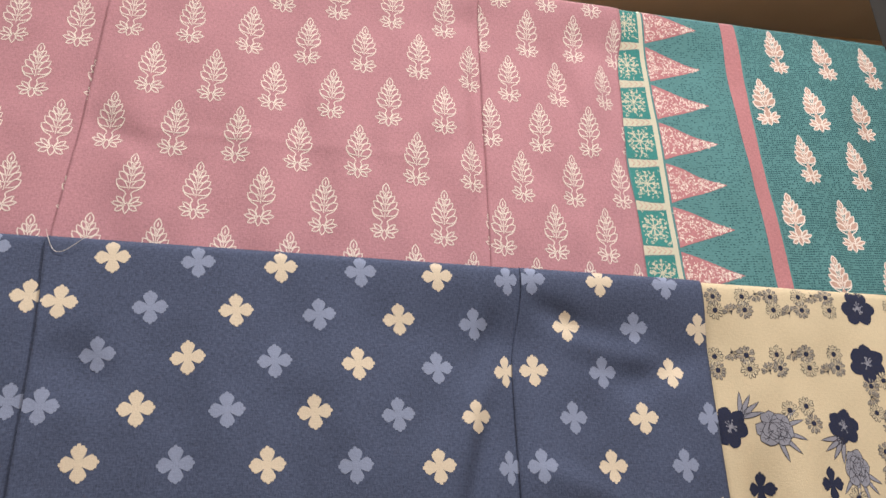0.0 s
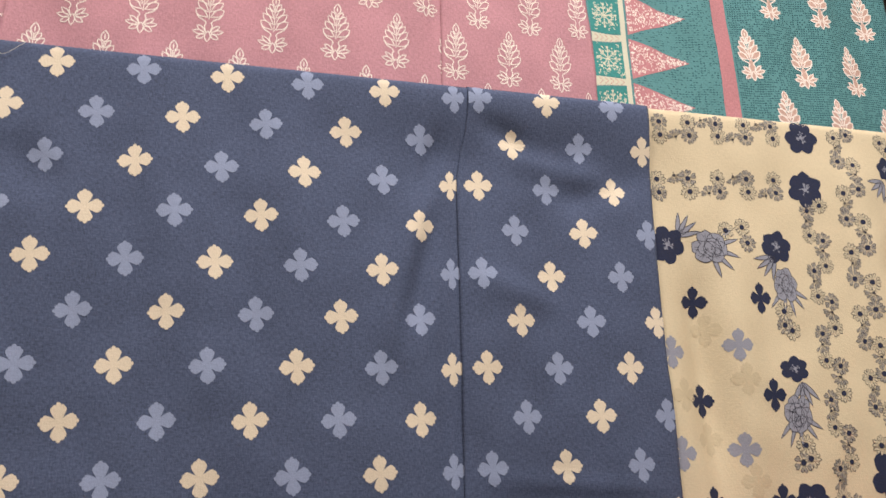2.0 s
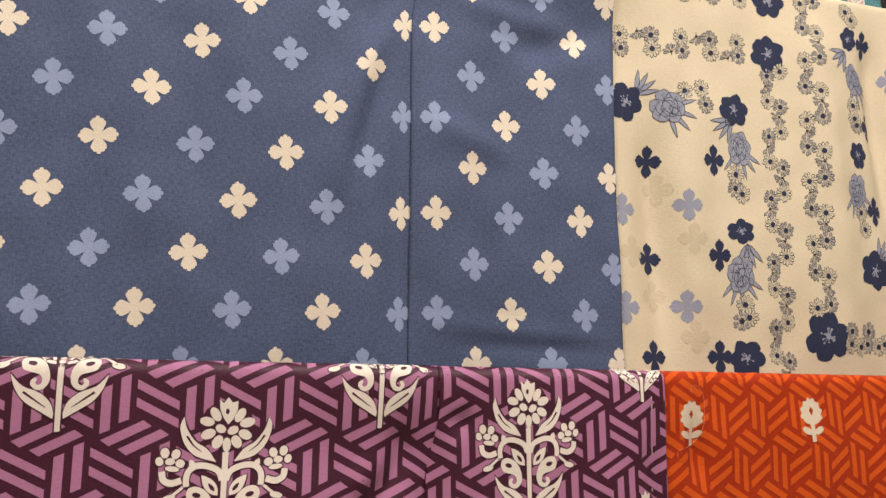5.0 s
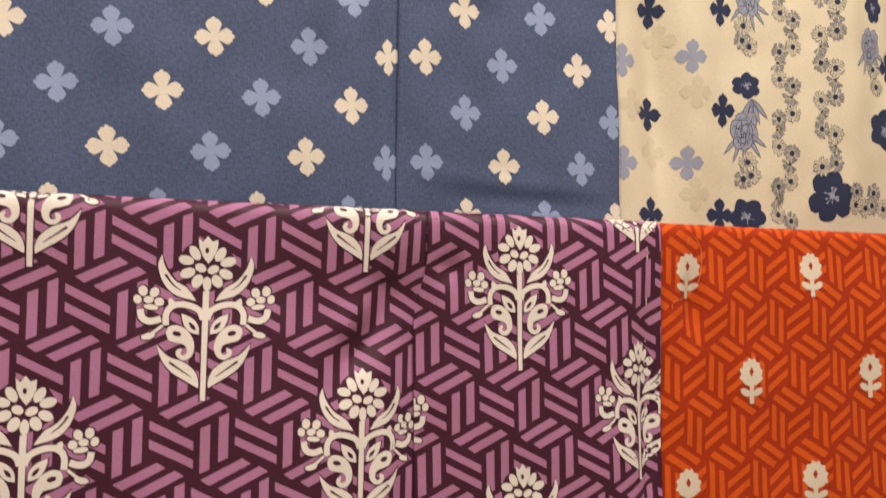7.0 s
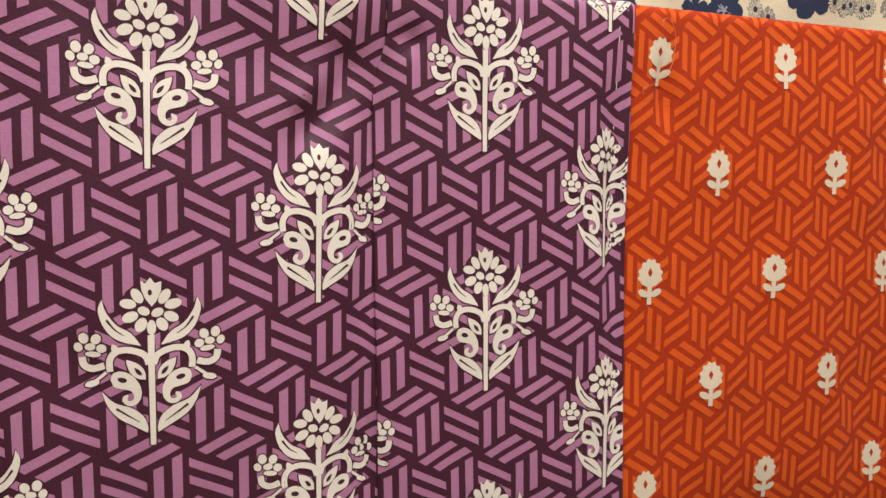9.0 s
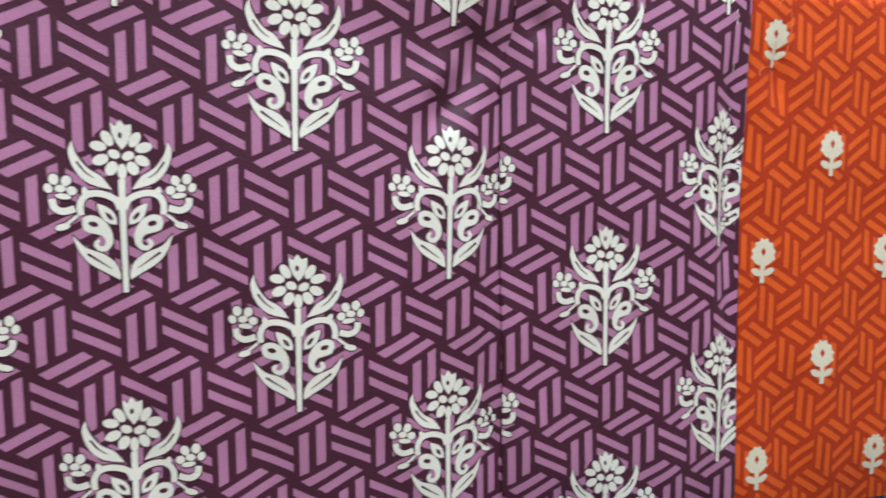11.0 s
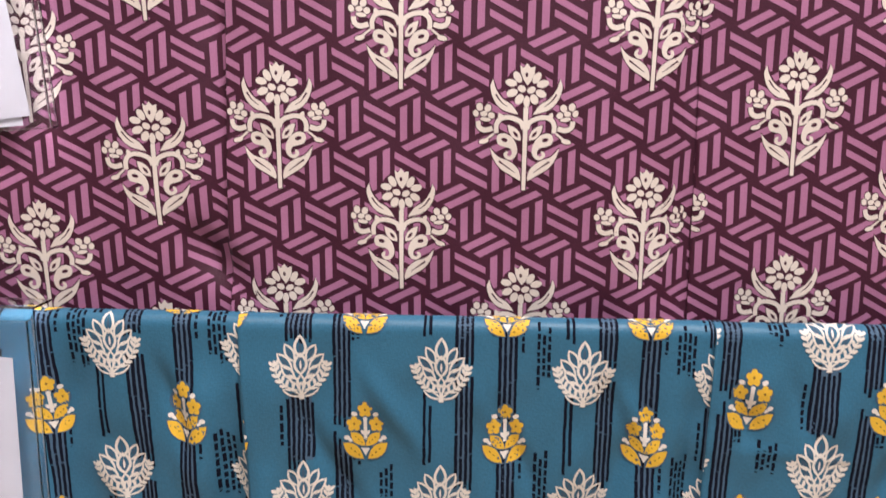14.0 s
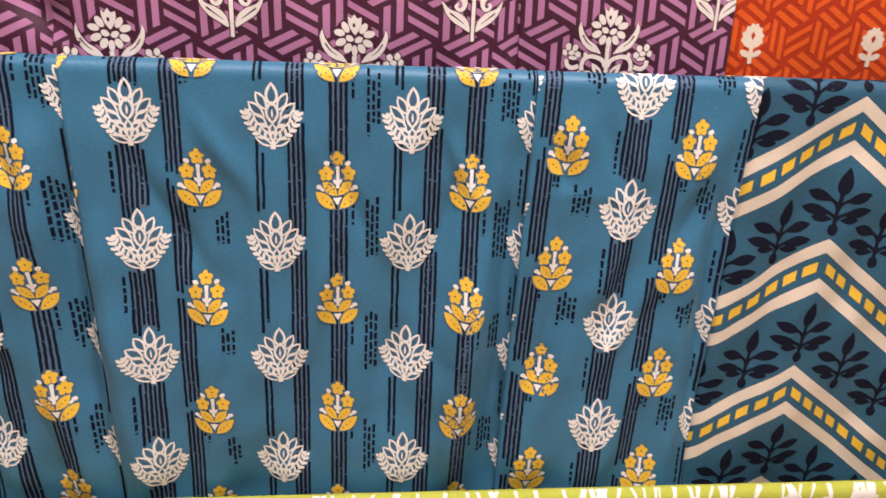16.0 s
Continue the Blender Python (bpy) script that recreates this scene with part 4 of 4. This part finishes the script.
for k in range(11):
    z = 2.092 - 0.0462 * k
    x = 0.878 - 0.012 * (2.097 - z)
    put_daisy(x - 0.011, z - 0.003 * (-1) ** k, k + 2, pale=(k + 1) % 2)
    put_daisy(x + 0.013, z + 0.003 * (-1) ** k, k + 4, pale=k % 2)
    if k < 10:
        put_bent(x + (0.010 if k % 2 else -0.008), z - 0.024, k + 1, 150 if k % 2 else 215)
for x, z in ((0.659, 1.933), (0.687, 1.939), (0.693, 1.915), (0.953, 2.086), (0.964, 2.074), (0.955, 1.935), (0.957, 1.915), (0.961, 1.905), (0.957, 1.77), (0.962, 1.745),
             (0.740, 1.815), (0.739, 1.795), (0.75, 1.787), (0.747, 1.63), (0.741, 1.607), (0.752, 1.612)):
    put_daisy(x, z, int(x * 1000) % 7)
for k in range(4):
    put_daisy(0.921 + 0.018 * k, 1.595 - 0.022 * (k % 2), k)
    put_daisy(0.919 + 0.034 * k, 1.577, k + 1)
flower = [poppy(s) for s in (1, 2)]
for n, (x, z, r) in enumerate(((0.808, 2.086, 0.029), (0.803, 2.001, 0.029), (0.567, 1.912, 0.029), (0.741, 1.910, 0.026), (0.744, 1.733, 0.023), (0.747, 1.556, 0.027),
                               (0.877, 1.587, 0.037), (0.955, 2.042, 0.021), (0.958, 1.858, 0.022), (0.976, 1.685, 0.03))):
    narrow = 0.8 if n in (4, 7, 8) else 1.0
    flower[n % 2].put("poppy_print", [NAVY, INK, GREYBLUE], b4, q4, x, z, r * narrow, r, 23 * n)
bloom = [peony(s) for s in (3, 4)]
for n, (x, z, sx, turn) in enumerate(((0.632, 1.908, 1.0, 55), (0.748, 1.853, 0.8, 0), (0.741, 1.672, 0.85, -10), (0.960, 1.975, 0.7, 20), (0.950, 1.803, 0.8, -10))):
    bloom[n % 2].put("peony_print", [GREYBLUE, INK], b4, q4, x, z, 0.030 * sx, 0.031, turn)
spray = Print()
for a in (60, 35, 85, 10):
    q = radians(a)
    spray.leaf_line((0, 0), (0.036 * math.cos(q), 0.036 * math.sin(q)), 0.007, 0.001, 1, 0, 0.4, 0)
for x, z, turn in ((0.585, 1.925, 0), (0.735, 1.895, 175), (0.945, 2.02, 175), (0.985, 1.70, 0), (0.752, 1.715, 230)):
    spray.put("leaf_print", [GREYBLUE, INK], b4, q4, x, z, 1, 1, turn)
# The PALE clovers are show-through shadows put into the colour.
for x, z, ink, s in ((0.606, 1.830, NAVY, 1), (0.704, 1.834, NAVY, 0.85), (0.607, 1.692, NAVY, 1), (0.708, 1.698, NAVY, 0.9), (0.604, 1.557, NAVY, 1), (0.705, 1.558, NAVY, 1),
                     (0.987, 2.037, NAVY, 0.75), (0.987, 1.905, NAVY, 0.75), (0.987, 1.774, NAVY, 0.75), (0.660, 1.767, GREYBLUE, 1), (0.657, 1.626, GREYBLUE, 1),
                     (0.560, 1.758, GREYBLUE, 1), (0.562, 1.623, GREYBLUE, 1), (1.034, 1.983, GREYBLUE, 0.8), (0.667, 1.720, PALE, 1), (0.621, 1.790, PALE, 1),
                     (0.668, 1.585, PALE, 1), (0.612, 1.640, PALE, 1), (0.575, 1.700, PALE, 1)):
    leafs.put("clover_print", [ink], b4, q4, x, z, 0.0205 * s, 0.0225)

# ---- third tier: plum cloth with sprigs and orange cloth ----
plum = thing("plum_cloth", "plum cotton bed sheet with mauve woven stripes and cream sprigs", "bed sheet", "hung cloths")
orange = thing("orange_cloth", "burnt orange cotton cloth with lattice stripes and cream buds", "cloth", "hung cloths")
c1 = Panel(R3, -0.95, -0.316, 0.66, z0=1.2, ease=((-0.435, 1.153), (0.0030, 0.0, -0.04, 0.0, 0.0), (0.0040, 0.0, -0.022, 0.0, 0.0)))
c2 = Panel(R3, -0.332, 0.298, 0.66, tuck=-0.0025, z0=1.2, front=0.003, squeeze=0.010, ease=((0.030, 1.204), (-0.0010, -0.0112, -0.0027, 0.0574, 0.0191), (0.0041, 0.0087, -0.0328, -0.0472, 0.0466)))
c3 = Panel(R3, 0.283, 0.578, 0.66, tuck=-0.0010, lip=0.003, z0=1.2, front=0.0048, squeeze=0.008, lean_l=-0.015, kink_l=(0.014, 1.42, 0.08), ease=((0.440, 1.256), (-0.0034, -0.0136, -0.0194, 0.0151, 0.0054), (0.0068, 0.0319, -0.0060, -0.0187, 0.0376)))
c4 = Panel(R3, 0.55, 1.06, 0.66, front=-0.004, ease=((0.707, 1.321), (0.0005, -0.0221, 0.0117, -0.0142, 0.0045), (-0.0022, 0.0160, 0.0023, 0.0044, 0.0160)))
r1, r2, r3 = (k.mesh("fold_panel", PLUM, plum) for k in (c1, c2, c3))
r4 = c4.mesh("fold_panel", ORANGE, orange)
wx, wz = 0.082 / 305, 0.0683 / 268
ob = bars(range(-8, 4), range(-3, 13)).put("woven_stripe_print", [MAUVE], c1, r1, -0.436 - 0.0285, 1.2905 + 0.0249, wx, wz * 1.0)
tagged(ob, kind="stuff")
ob = bars(range(-2, 8), range(-3, 13)).put("woven_stripe_print", [MAUVE], c2, r2, -0.266 - 0.0285, 1.3460 + 0.0249, wx, wz)
tagged(ob, kind="stuff")
ob = bars(range(-3, 5), range(-3, 13)).put("woven_stripe_print", [MAUVE], c3, r3, 0.402 - 0.0255, 1.369 + 0.0225, wx * 0.93, wz * 0.965)
tagged(ob, kind="stuff")
branch = sprig()
U = 0.1675 / 768
INKS = [SPRIG, PLUM]
for i in range(-4, 1):
    for j in range(-1, 4):
        branch.put("sprig_print", INKS, c1, r1, -0.4355 + 0.164 * i, 1.2905 - 0.2745 * j - (0.137 if i % 2 else 0) + 0.0, U, U, 1.2, lift=0.0006)
for i in range(-1, 5):
    for j in range(-1, 4):
        branch.put("sprig_print", INKS, c2, r2, -0.266 + 0.1640 * i, 1.3460 - 0.2740 * j - (-0.134 if i % 2 else 0), U * 0.97, U, 0, lift=0.0006)
for i in range(-1, 3):
    for j in range(-1, 4):
        branch.put("sprig_print", INKS, c3, r3, 0.405 + 0.1530 * i - (0.014 if i < 0 else 0.0), 1.3640 - 0.2640 * j + (0.130 if i % 2 else 0), U * 0.88, U * 0.955, 0, lift=0.0006)
ob = bars(range(-10, 4), range(-4, 14)).put("woven_stripe_print", [ORANGE_LIGHT], c4, r4, 0.612 + 0.0378, 1.4785 + 0.009, -0.0585 / 305, 0.0640 / 268)
tagged(ob, kind="stuff")
bud = budlet()
for i in range(0, 4):
    for j in range(0, 7):
        bud.put("bud_print", [BUD, ORANGE], c4, r4, 0.612 + 0.1755 * i + (0.086 if j % 2 else 0.0), 1.4785 - 0.1278 * j, 0.056 / 84, 0.0505 / 84, lift=0.0006)

# ---- fourth tier: teal sateen with lotus and posy stripes, chevron cloth ----
teal = thing("teal_cloth", "teal blue sateen bed sheet with lotus and yellow posy stripes", "bed sheet", "hung cloths")
chevron = thing("chevron_cloth", "teal blue cotton cloth with cream chevrons and dark plants", "cloth", "hung cloths")
t1 = Panel(R4, -0.95, -0.268, 0.02, z0=0.6, lean_r=-0.055, ease=((-0.396, 0.677), (0.0070, 0.0, -0.055, 0.0, 0.0), (0.0080, 0.0, -0.02, 0.0, 0.0)))
t2 = Panel(R4, -0.284, 0.312, 0.02, tuck=-0.0025, z0=0.6, lean_l=-0.055, lean_r=0.022, front=0.003, squeeze=0.008, ease=((-0.015, 0.773), (0.0003, -0.0142, -0.0076, 0.0241, -0.0030), (0.0006, 0.0059, -0.0287, -0.0199, -0.0220)))
t3 = Panel(R4, 0.297, 0.599, 0.02, tuck=-0.0025, lip=0.003, z0=0.6, lean_l=0.022, lean_r=0.03, front=0.007, squeeze=0.004, ease=((0.431, 0.820), (0.0008, -0.0088, 0.0269, 0.0038, 0.0019), (-0.0027, 0.0046, 0.0043, 0.0089, 0.0087)))
t4 = Panel(R4, 0.56, 1.06, 0.02, front=-0.004, ease=((0.723, 0.525), (-0.0060, 0.0, 0.03, 0.0, 0.0), (-0.0020, 0.0, 0.0, 0.0, 0.0)))
s1, s2, s3 = (k.mesh("fold_panel", TEAL, teal) for k in (t1, t2, t3))
s4 = t4.mesh("fold_panel", CHEVRON, chevron)
lot, pos = lotus(), posy()
LX, LZ = 0.0715 / 245, 0.0885 / 262


def ragged_lines(p, x, z0, z1, count, gap, rng, broken):
    """A bundle of brushed upright lines, whole or broken into dashes."""
    for n in range(count):
        xx = x + gap * (n - (count - 1) / 2)
        top, low = z1 - rng.uniform(0, 0.02), z0 + rng.uniform(0, 0.02)
        z = top
        while z > low:
            l = rng.uniform(0.006, 0.014) if broken else rng.uniform(0.05, 0.12)
            e = max(low, z - l)
            w = rng.uniform(0.0035, 0.0045)
            k = max(2, int((z - e) / 0.006))
            pts = [(xx + rng.uniform(-0.0004, 0.0004), z - (z - e) * i / k) for i in range(k + 1)]
            p.line(pts, w, 0, 1, steps=1)
            z = e - (rng.uniform(0.002, 0.004) if broken else rng.uniform(0.0005, 0.002))


def haze(p, x, z0, z1, w):
    p.strip([(x - w / 2, z0), (x - w / 2, z1)], [(x + w / 2, z0), (x + w / 2, z1)], 1, 0)


def teal_print(panel, parent, white, yellow, step, zw, zy, pitch, seed, kinds, turn=0.0):
    """kinds: for each column, whether its lines run beside the posy (a) or under it (c)."""
    rng = random.Random(seed)
    lines = Print()
    for i, kind in zip(range(-1, 5), kinds):
        xw, xy = white + step * i, yellow + step * i
        for j in range(-1, 6):
            z, zz = zw - pitch * j, zy - pitch * j
            if kind == "a":
                ragged_lines(lines, xw - 0.002, z - pitch + 0.03, z - 0.03, 6, 0.0062, rng, False)
                haze(lines, xw - 0.002, z - pitch + 0.045, z - 0.035, 0.030)
                ragged_lines(lines, xw - 0.026, z - 0.12, z - 0.05, 1, 0.006, rng, True)
                ragged_lines(lines, xy - 0.030, zz - pitch, zz, 4, 0.0066, rng, False)
                haze(lines, xy - 0.030, zz - pitch + 0.02, zz - 0.02, 0.018)
                ragged_lines(lines, xy - 0.012, zz - 0.06, zz + 0.02, 2, 0.006, rng, True)
                if rng.random() < 0.8:
                    ragged_lines(lines, xy + 0.027, zz - 0.100, zz - rng.uniform(0.036, 0.050), rng.randint(3, 4), 0.0068, rng, True)
            else:
                ragged_lines(lines, xw + 0.030, z - pitch, z, 4, 0.0066, rng, False)
                haze(lines, xw + 0.030, z - pitch + 0.02, z - 0.02, 0.018)
                ragged_lines(lines, xw - 0.018, z - pitch * 0.8, z - 0.03, 2, 0.0075, rng, False)
                ragged_lines(lines, xy + 0.002, zz - pitch, zz, 4, 0.0068, rng, False)
                haze(lines, xy + 0.002, zz - pitch + 0.02, zz - 0.02, 0.018)
                ragged_lines(lines, xy + 0.021, zz - 0.075, zz - 0.02, 1, 0.006, rng, True)
                if rng.random() < 0.8:
                    ragged_lines(lines, xy + 0.048, zz - rng.uniform(0.09, 0.13), zz - 0.02, rng.randint(3, 4), 0.0068, rng, True)
    ob = lines.put("brushed_line_print", [DARKLINE, HAZE], panel, parent, lift=0.0003)
    if ob:
        tagged(ob, kind="stuff")
    for i in range(-1, 5):
        for j in range(-1, 6):
            lot.put("lotus_print", [WHITE, HAZE], panel, parent, white + step * i, zw - pitch * j, LX, LZ, turn, lift=0.0008)
            pos.put("posy_print", [YELLOW, WHITE, BROWN, HAZE], panel, parent, yellow + step * i, zy - pitch * j, LX * 1.03, LZ * 0.99, turn, lift=0.0008)


teal_print(t1, s1, -0.465 - 0.185, -0.372 - 0.185, 0.185, 0.875, 0.786, 0.1735, 3, "cccccc", 1)
teal_print(t2, s2, -0.222, -0.138, 0.1835, 0.858, 0.772, 0.1755, 4, "aaccaa")
teal_print(t3, s3, 0.448 - 0.183, 0.351, 0.1790, 0.917, 0.834, 0.1690, 5, "aaaaaa")
rng = random.Random(8)
for k in range(-1, 6):
    apex = 0.912 - 0.2035 * k
    ax = 0.755 - 0.005 * k
    for low in (0.0, 0.061):
        for reach, fall in ((-0.30, 0.200), (0.34, 0.247)):
            p = Print()
            p.strip([(ax + reach, apex - low - fall), (ax, apex - low)], [(ax + reach, apex - low - fall - 0.021), (ax, apex - low - 0.021)], 0, 0)
            p.put("chevron_print", [BUD], t4, s4)
    for side, slope in ((-1, 0.667), (1, 0.727)):
        for n in range(9):
            x = (0.014 + 0.0255 * n + rng.uniform(-0.001, 0.001)) * side
            z = apex - 0.041 - abs(x) * slope
            p = Print()
            p.strip([(x - 0.0085, z - 0.007 + 0.0085 * slope * side), (x + 0.0085, z - 0.007 - 0.0085 * slope * side)],
                    [(x - 0.0085, z + 0.009 + 0.0085 * slope * side), (x + 0.0085, z + 0.009 - 0.0085 * slope * side)], 0, 0)
            p.put("yellow_square_print", [YELLOW], t4, s4, ax)
    for n in range(-4, 5):
        x, z = ax - 0.002 + 0.0745 * n, apex - 0.151 - 0.049 * abs(n)
        palmette().put("plant_print", [DARKLINE], t4, s4, x, z, 0.098 / 268, 0.098 / 262)

# ---- fifth tier: lime cloth ----
lime = thing("lime_cloth", "lime green cotton bed sheet with white streaks, on the lowest rod", "bed sheet", "hung cloths")
l1 = Panel(R5, -0.9, 1.06, 0.01)
m1 = l1.mesh("fold_panel", LIME, lime)
rng = random.Random(11)
for n in range(60):
    x = rng.uniform(0.0, 1.0)
    zt = R5.zt(x)
    p = Print()
    p.line([(0, 0.02), (rng.uniform(-0.01, 0.01), -0.01), (rng.uniform(0, 0.03), -0.06)], rng.uniform(0.003, 0.009), 0, 0, n % 2 == 0)
    p.oval(rng.uniform(-0.01, 0.01), rng.uniform(-0.02, 0.0), 0.008, 0.005, rng.uniform(0, 180), 0, 0)
    p.put("streak_print", [WHITE], l1, m1, x, zt - 0.012)

# ---- selvedge of the plum cloth ----
edge = Print()
rng = random.Random(21)
z = 1.50
while z > 0.75:
    l = rng.uniform(0.004, 0.03) if rng.random() < 0.4 else 0.004
    edge.line([(0.5735, z), (0.5735 + rng.uniform(-0.0006, 0.0006), z - l)], 0.0013, 0, 0, steps=1)
    z -= l + rng.uniform(0.012, 0.05)
edge.put("selvedge_print", [SPRIG], c3, r3, lift=0.0003)


# ---- sign holders hung over the rods ----
def sign_holder(x1, y, top, height, width, tilt, paper_top, paper_gap, slip):
    """A clear acrylic pocket with a folded top lip and two slipped sheets of white paper in it."""
    ob = thing("sign_holder", "clear acrylic sign holder with white paper, hung on rod", "sign holder", "sign holders")
    t = 0.003
    part("front_plate", box(bmesh.new(), -width, -0.016, -height, 0, -0.016 + t, -0.014, 0.0008), ACRYLIC, ob, smooth=False)
    part("back_plate", box(bmesh.new(), -width, 0, -height, 0, t, 0, 0.0008), ACRYLIC, ob, smooth=False)
    part("bottom_plate", box(bmesh.new(), -width, -0.0125, -height, 0, -0.0005, -height + t, 0.0008), ACRYLIC, ob, smooth=False)
    part("side_plate", box(bmesh.new(), -t, -0.0125, -height + t + 0.0005, 0, -0.0005, -0.014, 0.0008), ACRYLIC, ob, smooth=False)
    part("hook_plate", box(bmesh.new(), -width, 0.0035, -t, 0, 0.045, 0, 0.0008), ACRYLIC, ob, smooth=False)
    for plate in ob.children:
        plate.visible_shadow = False
    for k, (gap, low, turn) in enumerate(((paper_gap, 0.018, slip), (paper_gap + 0.013, 0.006, slip * 0.5))):
        bm = box(bmesh.new(), -width + 0.045, -0.0085 + 0.0025 * k, -height + low, -gap, -0.0080 + 0.0025 * k, paper_top)
        bmesh.ops.rotate(bm, verts=bm.verts, cent=(-gap, 0, -height + low), matrix=Euler((0, radians(turn), 0)).to_matrix())
        part("paper_sheet", bm, PAPER, ob, "white printed paper sheet", False)
    ob.matrix_world = pose(x1, y, top, 0, tilt, 0)
    return ob


sign_holder(-0.5815, 0.872, 1.568, 0.418, 0.24, -4.0, -0.06, 0.029, -3.7)
sign_holder(-0.5555, 0.786, 0.930, 0.405, 0.24, 0.0, -0.064, 0.033, 1.2)


# ---- loose threads ----
def thread(pts, label, y, material=THREAD, thick=0.00035):
    cu = bpy.data.curves.new("loose_thread", "CURVE")
    cu.dimensions, cu.bevel_depth, cu.bevel_resolution = "3D", thick, 1
    sp = cu.splines.new("POLY")
    line = curve(pts, 6)
    sp.points.add(len(line) - 1)
    for q, (x, z) in zip(sp.points, line):
        q.co = (x, y + 0.0015 * math.sin(90 * x), z, 1)
    cu.materials.append(material)
    ob = new("loose_thread", cu)
    return tagged(ob, label, "thread")


thread(((-0.332, 2.156), (-0.326, 2.140), (-0.318, 2.127), (-0.307, 2.126), (-0.294, 2.136), (-0.280, 2.150)), "pale loose thread lying on blue cloth", 0.951)
thread(((0.611, 1.515), (0.612, 1.522), (0.619, 1.524), (0.628, 1.514), (0.630, 1.495), (0.625, 1.470), (0.606, 1.452), (0.592, 1.446), (0.591, 1.438)), "pale curled loose thread on orange cloth", 0.898, ORANGE_THREAD, 0.00025)
